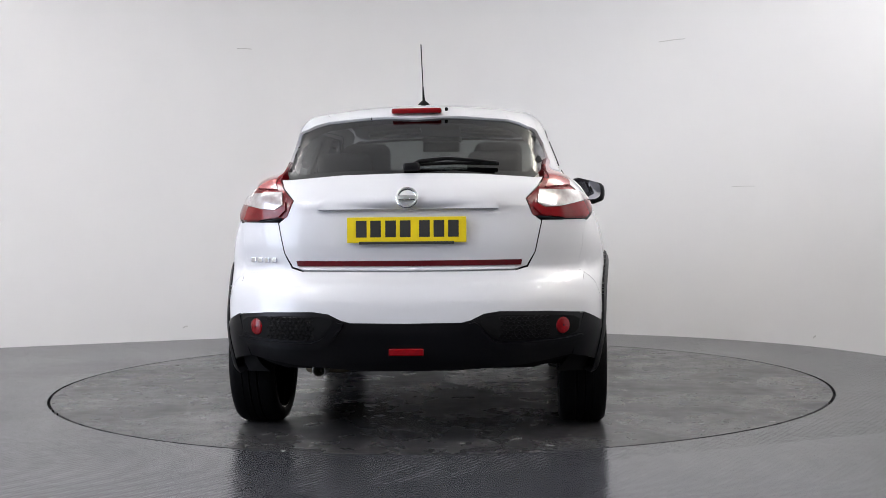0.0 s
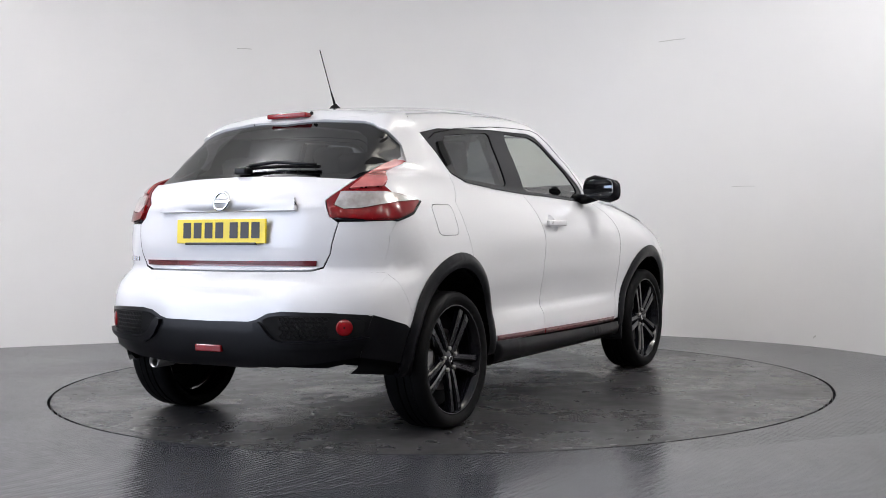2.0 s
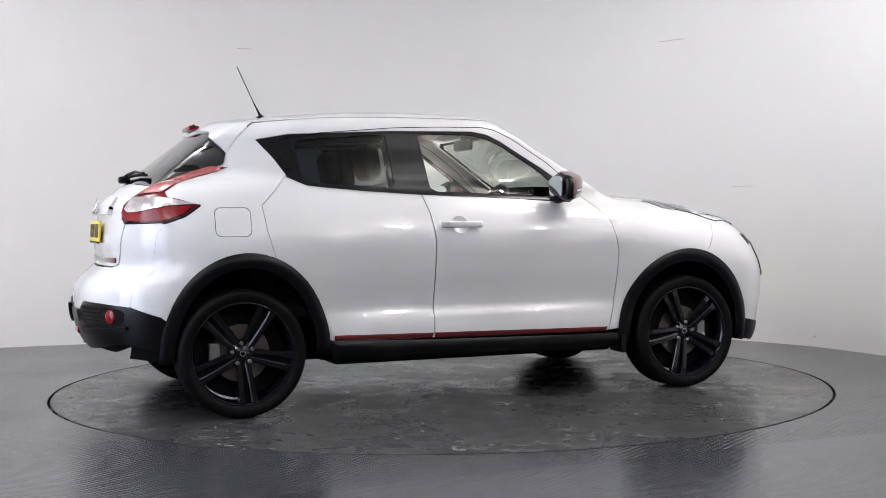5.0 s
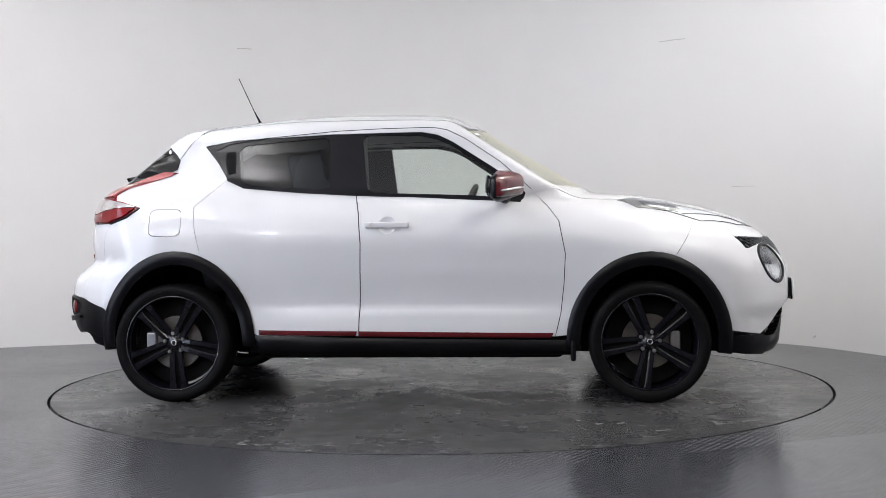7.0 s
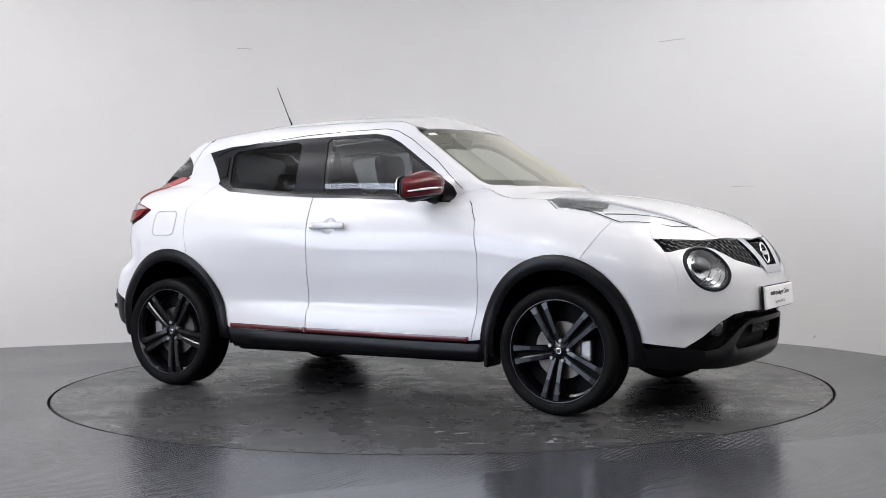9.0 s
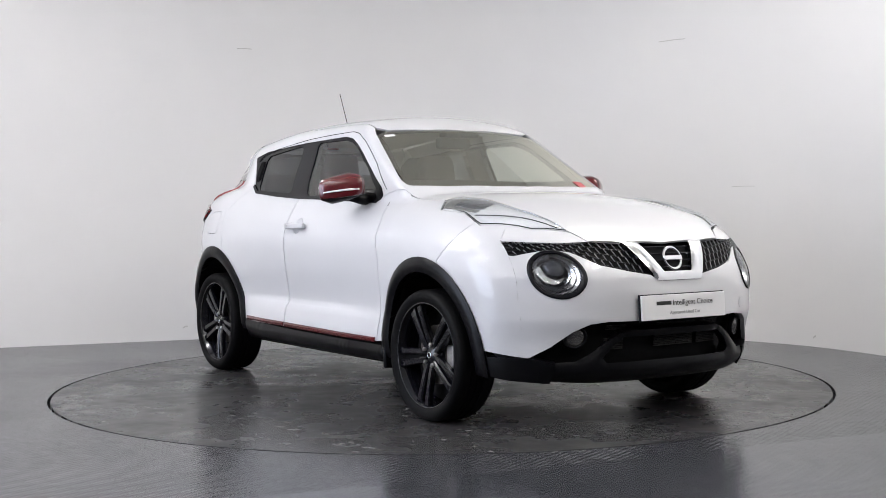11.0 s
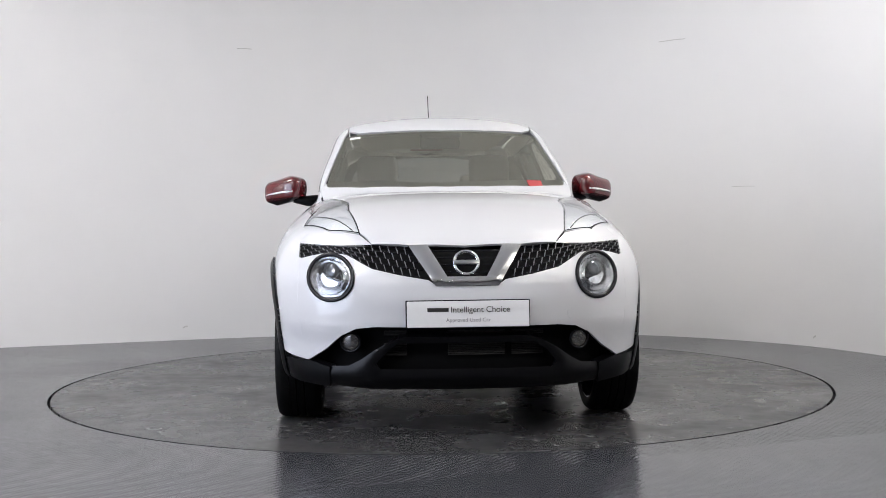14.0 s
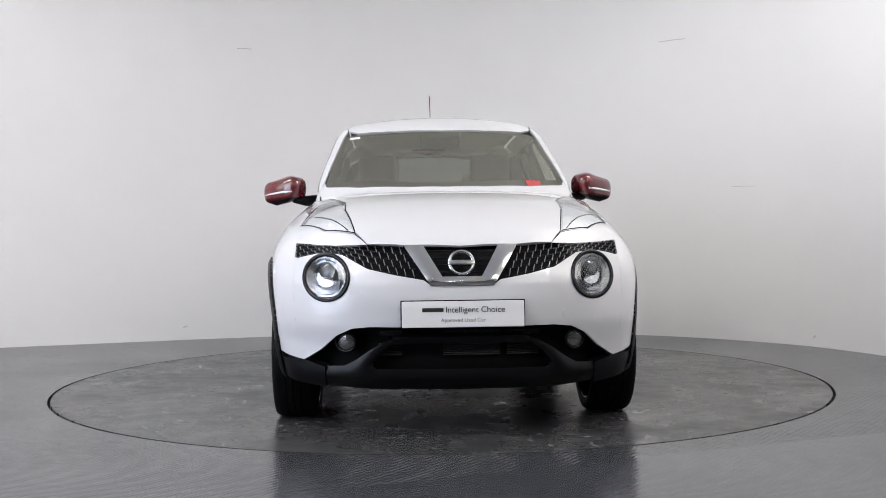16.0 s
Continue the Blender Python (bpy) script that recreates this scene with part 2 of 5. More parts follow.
def skin(x, y, z):
    """Below nought inside the car, above it outside."""
    x, y, z = np.broadcast_arrays(*(np.asarray(v, float) for v in (x, y, z)))
    a = np.abs(y)
    nose = curve((0.10, 0.2, 0.30, 0.42, 0.52, 0.60, 0.68, 0.78, 0.87, 0.95, 1.1), (1.80, 2.00, 2.06, 2.075, 2.10, 2.10, 2.09, 2.04, 1.975, 1.88, 1.5), z) - 0.63 * a**3
    tail = curve((0.15, 0.22, 0.32, 0.42, 0.52, 0.60, 0.68, 0.725, 0.76, 0.86, 0.98, 1.06, 1.15, 1.3), (-1.78, -1.84, -1.93, -1.97, -1.985, -1.98, -1.945, -1.885, -1.855, -1.865, -1.848, -1.82, -1.76, -1.6), z) + 0.6 * a**4
    deck = curve((-2.0, -1.75, -1.4, -1.0, -0.5, 0.7, 0.95, 1.2, 1.4, 1.6, 1.8, 1.95, 2.1), (1.0, 1.14, 1.20, 1.22, 1.18, 1.13, 1.115, 1.10, 1.075, 1.035, 0.97, 0.895, 0.80), x)
    deck = deck - np.interp(x, (0.9, 1.3, 1.8), (0.012, 0.034, 0.05)) * (a / 0.6)**2 - 0.09 * (a / 0.8)**6 * np.clip((x + 0.2) / 0.9, 0, 1)
    ledge = np.clip((0.505 - z) / 0.05, 0, 1)
    ledge = 0.020 * ledge * ledge * (3 - 2 * ledge) * np.clip((0.86 - np.abs(x + 0.02)) / 0.35, 0, 1)
    hull = smax(smax(a - hull_width(x, z) - ledge, z - deck, 0.10), smax(x - nose, tail - x, 0.02), 0.07)
    glass = curve((1.0, 1.05, 1.15, 1.25, 1.35, 1.44, 1.50, 1.54), (0.725, 0.725, 0.712, 0.680, 0.640, 0.608, 0.576, 0.535), z)
    glass = glass * curve((-1.9, -1.6, -1.35, -1.1, -0.5, 0.1, 0.5, 0.9), (0.77, 0.825, 0.885, 0.97, 1.0, 0.99, 0.975, 0.94), x)
    screen = curve((1.0, 1.12, 1.29, 1.42, 1.5, 1.56), (1.20, 1.000, 0.712, 0.490, 0.356, 0.225), z) - 0.42 * a**2
    rear = curve((1.0, 1.15, 1.3, 1.46, 1.56), (-1.90, -1.755, -1.575, -1.36, -1.2), z) + 0.34 * a**2
    roof = curve((-1.8, -1.5, -1.3, -0.95, -0.6, -0.3, 0.0, 0.15, 0.3, 0.7), (1.40, 1.465, 1.50, 1.546, 1.575, 1.583, 1.579, 1.570, 1.550, 1.46), x) - 0.042 * (a / 0.5)**2
    cabin = smax(smax(a - glass, z - roof, 0.07), smax(x - screen, rear - x, 0.02), 0.035)
    cabin = smax(cabin, 1.03 - z, 0.02)
    return smin(hull, cabin, 0.03)


from mathutils.geometry import delaunay_2d_cdt

SIDE, TOP, FRONT, REAR, LEAN = (0, 1, 0), (0, 0, -1), (-1, 0, 0), (1, 0, 0), (0, 0.74, -0.67)


def drop(points, way):
    """Points slid along a view's way on to the skin from far outside."""
    way = np.array(way, float)
    p = np.array(points, float)
    p = p - way * (p @ way)[:, None] - way * 3.2
    return meet_far(p, way)


def meet_far(p, way):
    s = np.zeros(len(p))
    for _ in range(90):
        d = np.maximum(skin(*(p + way * s[:, None]).T), 0.0)
        s = np.minimum(s + d * 0.35, 3.1)
        if np.max(np.where(s < 3.1, d, 0)) < 0.004:
            break
    lo, hi = np.maximum(s - 0.05, 0), s + 0.03
    for _ in range(14):
        mid = (lo + hi) / 2
        inside = skin(*(p + way * mid[:, None]).T) <= 0
        hi, lo = np.where(inside, mid, hi), np.where(inside, lo, mid)
    q = p + way * hi[:, None]
    n = np.stack([skin(*(q + d).T) - skin(*(q - d).T) for d in np.eye(3) * 0.004], -1)
    return q, n / np.maximum(np.linalg.norm(n, axis=1), 1e-9)[:, None]


def dense(pts, far=0.06):
    """Points put between knots, so that an outline follows the same line in every view."""
    out = [pts[0]]
    for a, b in zip(pts, pts[1:]):
        n = max(1, math.ceil(math.dist(a, b) / far))
        out += [(a[0] + (b[0] - a[0]) * i / n, a[1] + (b[1] - a[1]) * i / n) for i in range(1, n + 1)]
    return out


def S(*xz):
    return [tuple(v) for v in drop([(x, 0, z) for x, z in dense(xz)], SIDE)[0]]


def TP(*xy):
    return [tuple(v) for v in drop([(x, y, 0) for x, y in dense(xy)], TOP)[0]]


def FR(*yz):
    return [tuple(v) for v in drop([(0, y, z) for y, z in dense(yz)], FRONT)[0]]


def RE(*yz):
    return [tuple(v) for v in drop([(0, y, z) for y, z in dense(yz)], REAR)[0]]


def arc(cx, cz, rx, rz, a0, a1, n=14):
    return [(cx + rx * math.cos(radians(a0 + (a1 - a0) * i / n)), cz + rz * math.sin(radians(a0 + (a1 - a0) * i / n))) for i in range(n + 1)]


def both_sides(half):
    """A full outline from one half that begins and ends on the middle line; half has y below nought."""
    return list(half) + [(x, -y, z) for x, y, z in half[::-1] if abs(y) > 1e-6]


def both_flat(half):
    return list(half) + [(-y, z) for y, z in half[::-1] if abs(y) > 1e-6]


def within(p, poly):
    """Which points lie inside a polygon."""
    x, y = p[:, 0], p[:, 1]
    ins = np.zeros(len(p), bool)
    for (x0, y0), (x1, y1) in zip(poly, np.roll(poly, -1, 0)):
        cross = ((y0 > y) != (y1 > y)) & (x < (x1 - x0) * (y - y0) / (y1 - y0 + 1e-12) + x0)
        ins ^= cross
    return ins


def even(poly, step):
    out = []
    for a, b in zip(poly, np.roll(poly, -1, 0)):
        n = max(1, int(np.ceil(np.linalg.norm(b - a) / step)))
        out += [a + (b - a) * i / n for i in range(n)]
    return np.array(out)


def rounded(poly, times, k=0.2):
    for _ in range(times):
        a, b = poly, np.roll(poly, -1, 0)
        poly = np.stack([a * (1 - k) + b * k, a * k + b * (1 - k)], 1).reshape(-1, 2)
    return poly


def inset(poly, d):
    """The outline drawn in by d, to leave a shut line between neighbours."""
    area2 = np.sum(poly[:, 0] * np.roll(poly[:, 1], -1) - np.roll(poly[:, 0], -1) * poly[:, 1])
    t = np.roll(poly, -1, 0) - np.roll(poly, 1, 0)
    t /= np.maximum(np.linalg.norm(t, axis=1), 1e-9)[:, None]
    n = np.stack([-t[:, 1], t[:, 0]], 1) * np.sign(area2)
    return poly + n * d


def patch(outline, way, holes=(), step=0.035, lift=0.0, depth=0.012, gap=0.0, soft=0, mirror=False, hole_soft=0, bulge=0.0):
    """A panel of the skin inside an outline of skin points, seen along way; lift: how far it stands proud."""
    way = np.array(way, float) / np.linalg.norm(way)
    u = np.cross(way, (0, 0, 1)) if abs(way[2]) < 0.9 else np.array((1.0, 0, 0))
    u = u - way * (u @ way)
    u = u / np.linalg.norm(u)
    v = np.cross(u, way)

    def flat(pts):
        p = np.array(pts) @ np.stack([u, v], 1)
        return p[np.linalg.norm(p - np.roll(p, 1, 0), axis=1) > 2e-4]

    edge = rounded(flat(outline), soft)
    if gap:
        edge = inset(even(edge, step), gap)
    loops = [even(edge, step * 0.7)] + [even(rounded(flat(h), hole_soft), step * 0.7) for h in holes]
    lo, hi = loops[0].min(0), loops[0].max(0)
    gx, gy = np.meshgrid(np.arange(lo[0], hi[0], step), np.arange(lo[1], hi[1], step))
    gx = gx + (np.arange(gx.shape[0])[:, None] % 2) * step / 2
    grid = np.stack([gx.ravel(), gy.ravel()], 1)
    keep = within(grid, loops[0])
    for h in loops[1:]:
        keep &= ~within(grid, h)
    every = np.concatenate(loops)
    grid = grid[keep]
    if len(grid):
        near = np.min(np.linalg.norm(grid[:, None] - every[None], axis=2), axis=1)
        grid = grid[near > step * 0.45]
    pts = np.concatenate([every, grid])
    edges, k = [], 0
    for h in loops:
        edges += [(k + i, k + (i + 1) % len(h)) for i in range(len(h))]
        k += len(h)
    vs, _, fs, *_ = delaunay_2d_cdt([Vector(p) for p in pts], edges, [], 0, 1e-6)
    vs = np.array([tuple(p) for p in vs])
    mid = np.array([vs[list(f)].mean(0) for f in fs])
    ok = within(mid, loops[0])
    for h in loops[1:]:
        ok &= ~within(mid, h)
    fs = [tuple(f) for f, o in zip(fs, ok) if o]
    q, n = drop(vs[:, :1] * u + vs[:, 1:2] * v, way)
    if bulge:
        near = np.min(np.linalg.norm(vs[:, None] - every[None], axis=2), axis=1)
        q = q + n * (bulge * (1 - np.exp(-near / 0.02)))[:, None]
    q = q + n * (np.reshape(lift(q), (-1, 1)) if callable(lift) else lift)
    if bulge:
        turned = np.zeros_like(q)
        for f in fs:
            c = np.cross(q[f[1]] - q[f[0]], q[f[2]] - q[f[0]])
            c = c if c @ n[f[0]] > 0 else -c
            for w in f:
                turned[w] += c
        n = turned / np.maximum(np.linalg.norm(turned, axis=1), 1e-12)[:, None]
        n[np.linalg.norm(n, axis=1) < 0.5] = -way
    if mirror:
        q, n = q * (1, -1, 1), n * (1, -1, 1)
    # faces turn outwards
    out = []
    for f in fs:
        c = np.cross(q[f[1]] - q[f[0]], q[f[2]] - q[f[0]])
        out.append(f if c @ n[f[0]] > 0 else f[::-1])
    used = {}
    for f in out:
        for a, b in zip(f, f[1:] + f[:1]):
            used[(a, b)] = 1
    rim = [e for e in used if (e[1], e[0]) not in used]
    verts, normals, faces = q.tolist(), n.tolist(), list(out)
    if depth:
        back = {}
        for a, b in rim:
            for w in (a, b):
                if w not in back:
                    back[w] = (len(verts), len(verts) + 1)
                    verts += [q[w].tolist(), (q[w] - n[w] * depth).tolist()]
                    normals += [n[w].tolist(), n[w].tolist()]
            faces.append((back[b][0], back[a][0], back[a][1], back[b][1]))
    return verts, normals, faces, len(out)


def panel(name, pieces, material, parent, label=""):
    """One part from patches of the skin, shaded by the skin's own normals."""
    verts, normals, faces, flat = [], [], [], []
    for v, n, f, front in pieces:
        k = len(verts)
        verts += v
        normals += n
        faces += [tuple(i + k for i in g) for g in f]
        flat += [False] * front + [True] * (len(f) - front)
    me = bpy.data.meshes.new(name)
    me.from_pydata(verts, [], faces)
    me.shade_smooth()
    loops = np.zeros((len(me.loops), 3))
    nv = np.array(normals)
    at = np.zeros(len(me.loops), int)
    me.loops.foreach_get("vertex_index", at)
    loops[:] = nv[at]
    for p, f in zip(me.polygons, flat):
        if f:
            loops[p.loop_start:p.loop_start + p.loop_total] = p.normal
    me.normals_split_custom_set([tuple(v) for v in loops])
    return part(name, me, material, parent, label)


# ---- the hall ----
def wall_line():
    """The wall's foot in plan: straight on one side, bowed behind the turntable, and back round the camera."""
    knots = [(-6.0, -4.0), (-6.0, 1.30), (-3.46, 2.19), (-2.23, 2.62), (-1.43, 2.86), (-0.6, 3.06), (0.2, 3.12), (0.95, 2.98), (1.62, 2.66), (2.12, 2.33), (2.63, 1.80), (2.92, 1.30),
             (3.10, 0.80), (3.3, 0.0), (3.6, -1.0), (5.2, -3.0), (6.0, -4.0)]
    pts = [Vector(k) for k in knots]
    out = [pts[0]]
    for i in range(1, len(pts) - 2):
        a, b, c, d = pts[i - 1], pts[i], pts[i + 1], pts[i + 2]
        n = 8 if 2 <= i <= 13 else 1
        for k in range(n):
            s = k / n
            out.append(b if n == 1 else 0.5 * (2 * b + (c - a) * s + (2 * a - 5 * b + 4 * c - d) * s * s + (3 * b - a - 3 * c + d) * s ** 3))
    return out + pts[-2:]


def build_hall():
    line = wall_line()
    bm = bmesh.new()
    n = len(line)
    rows = []
    for i, p in enumerate(line):
        t = (line[min(i + 1, n - 1)] - line[max(i - 1, 0)]).normalized()
        o = Vector((t.y, -t.x)) * -0.12
        rows.append([bm.verts.new((p.x, p.y, 0)), bm.verts.new((p.x, p.y, CEILING)), bm.verts.new((p.x + o.x, p.y + o.y, CEILING)), bm.verts.new((p.x + o.x, p.y + o.y, 0))])
    for a, b in zip(rows, rows[1:]):
        for j in range(3):
            bm.faces.new((a[j], b[j], b[j + 1], a[j + 1]))
    wall = part("wall_curved", bm, WALL, smooth=True)
    wall.data.set_sharp_from_angle(angle=radians(40))
    tagged(wall, "smooth white painted studio wall curving round the turntable", "wall", kind="structure")

    # Unseen dark walls, added behind the camera to keep fill light off the car
    bm = bmesh.new()
    box(bm, 6.0, 6.12, -9.5, -4.0, 0, CEILING)
    box(bm, -6.12, -6.0, -9.5, -4.0, 0, CEILING)
    box(bm, -6.12, 6.12, -9.62, -9.5, 0, CEILING)
    tagged(part("added_dark_surround", bm, DARK_SURROUND), "unseen dark grey walls added behind the camera to cut fill light", "wall", kind="structure")

    # floor, with a round hole for the turntable
    bm = bmesh.new()
    seg = 160
    ring = [bm.verts.new((2.243 * math.cos(2 * math.pi * i / seg), 2.243 * math.sin(2 * math.pi * i / seg), 0)) for i in range(seg)]
    low = [bm.verts.new((v.co.x, v.co.y, -0.03)) for v in ring]
    far = []
    for i in range(seg):
        a = 2 * math.pi * i / seg
        k = min(12 / max(abs(math.cos(a)), 1e-6), 12 / max(abs(math.sin(a)), 1e-6))
        far.append(bm.verts.new((k * math.cos(a), k * math.sin(a), 0)))
    for i in range(seg):
        j = (i + 1) % seg
        bm.faces.new((ring[i], far[i], far[j], ring[j]))
        bm.faces.new((low[i], ring[i], ring[j], low[j]))
    bmesh.ops.recalc_face_normals(bm, faces=bm.faces)
    floor = part("floor", bm, FLOOR)
    tagged(floor, "glossy mid-grey painted studio floor", "floor", kind="structure")
    bm = bmesh.new()
    bmesh.ops.create_circle(bm, cap_ends=True, segments=64, radius=2.4, matrix=Matrix.Translation((0, 0, -0.032)))
    tagged(part("floor_pit", bm, DARK), "dark pit under the turntable", "floor", kind="structure")

    bm = bmesh.new()
    lathe(bm, [(0.001, 0.0), (2.2265, 0.0), (2.2265, -0.028)], 160, "z")
    bmesh.ops.recalc_face_normals(bm, faces=bm.faces)
    disc = part("turntable", bm, DISC, smooth=False)
    tagged(disc, "round grey turntable disc with worn scuffed paint, flush with the floor", "turntable")

    # a smoother floor sheet laid across the foreground
    bm = bmesh.new()
    slab(bm, [(-5.9, -5.17), (1.958, -1.869), (3.3, -1.30), (5.9, -3.5), (5.9, -9.4), (-5.9, -9.4)], 0.0005, 0.004)
    sheet = part("floor_sheet", bm, SHEET)
    tagged(sheet, "smooth grey floor sheet with a straight edge", "floor", kind="structure")
    # scuffs low and high on the wall
    for a, b, h in (((-1.67, 2.788, 2.408), (-1.557, 2.822, 2.407), 0.006), ((1.789, 2.548, 2.391), (1.979, 2.423, 2.397), 0.006), ((2.284, 2.16, 1.201), (2.422, 2.016, 1.199), 0.004), ((-2.13, 2.652, 0.094), (-2.09, 2.661, 0.106), 0.012), ((2.736, 1.617, 0.06), (2.749, 1.594, 0.075), 0.012)):
        bm = bmesh.new()
        a, b = (Vector((*min((q + (r - q) * max(0, min(1, (Vector(p[:2]) - q).dot(r - q) / (r - q).length_squared)) for q, r in zip(line, line[1:])), key=lambda w: (w - Vector(p[:2])).length), p[2])) for p in (a, b))
        d = (b - a).normalized()
        out = Vector((d.y, -d.x, 0)).normalized()
        if out.y > 0:
            out = -out
        up = Vector((0, 0, h))
        mid = (a + b) / 2 + Vector((0, 0, h * 0.4))
        rows = [[bm.verts.new(p + out * k + u) for p in (a, mid, b)] for k, u in ((-0.02, Vector()), (0.005, Vector()), (0.005, up), (-0.02, up))]
        for j in range(3):
            for i in range(2):
                bm.faces.new((rows[j][i], rows[j][i + 1], rows[j + 1][i + 1], rows[j + 1][i]))
        tagged(part("wall_scuff", bm, SCUFF), "faint grey scuff on the white wall", "scuff", kind="structure")

    bm = bmesh.new()
    box(bm, -6.3, 6.3, -9.8, 4.0, CEILING, CEILING + 0.1)
    tagged(part("ceiling", bm, CEIL), "plain white studio ceiling", "ceiling", kind="structure")
    return disc


TURNTABLE = build_hall()
# ---- the car ----
CAR = thing("car", "white compact crossover car with black arches and dark red trim", "car")

FRONT_DOOR_LINE = [(0.775, 0.345), (0.805, 0.47), (0.822, 0.62), (0.830, 0.78), (0.797, 0.955), (0.735, 1.040), (0.665, 1.105)]
B_LINE = [(-0.262, 0.352), (-0.253, 0.60), (-0.247, 0.847), (-0.262, 1.0), (-0.285, 1.108)]
BELT_FRONT = [(0.0, 1.098), (0.3, 1.082), (0.60, 1.066)]
BELT_REAR = [(-0.60, 1.128), (-0.90, 1.156), (-1.0, 1.20)]
REAR_DOOR_LINE = [(-1.07, 1.125), (-1.155, 1.045), (-1.14, 0.92), (-1.105, 0.79)]
DLO = [(0.635, 1.085), (0.60, 1.066), (0.3, 1.082), (0.0, 1.098), (-0.285, 1.108), (-0.60, 1.128), (-0.90, 1.156), (-1.0, 1.20), (-1.06, 1.29), (-1.139, 1.382), (-0.966, 1.413), (-0.427, 1.438), (0.06, 1.445), (0.15, 1.428), (0.228, 1.390), (0.442, 1.251), (0.60, 1.14)]
CUP = arc(-0.105, 0.938, 0.048, 0.046, 0, 345, 23)
F_ARCH, R_ARCH = (1.262, 0.315), (-1.240, 0.315)
BONNET_HALF = [(1.985, 0.0), (1.968, -0.25), (1.93, -0.41), (1.845, -0.462), (1.541, -0.512), (1.338, -0.516), (1.18, -0.555), (1.11, -0.62), (0.95, -0.655), (0.755, -0.675), (0.80, -0.62), (0.885, -0.45), (0.955, -0.2), (0.972, 0.0)]
LAMP_TOP = [(1.845, -0.466), (1.541, -0.517), (1.338, -0.521), (1.18, -0.560), (1.125, -0.63), (1.208, -0.712), (1.374, -0.687), (1.50, -0.716), (1.545, -0.724), (1.753, -0.600)]
TAIL_LAMP = [(-1.285, 1.238), (-1.40, 1.205), (-1.53, 1.165), (-1.61, 1.113), (-1.60, 1.085), (-1.566, 1.080), (-1.452, 1.046), (-1.53, 0.992), (-1.622, 0.961)]


def tail_lamp_outline():
    outer = S(*TAIL_LAMP)
    inner = RE((-0.66, 0.962), (-0.540, 0.978), (-0.513, 1.052), (-0.565, 1.104), (-0.592, 1.150))
    back = S((-1.47, 1.215), (-1.36, 1.245))
    return outer + inner + back


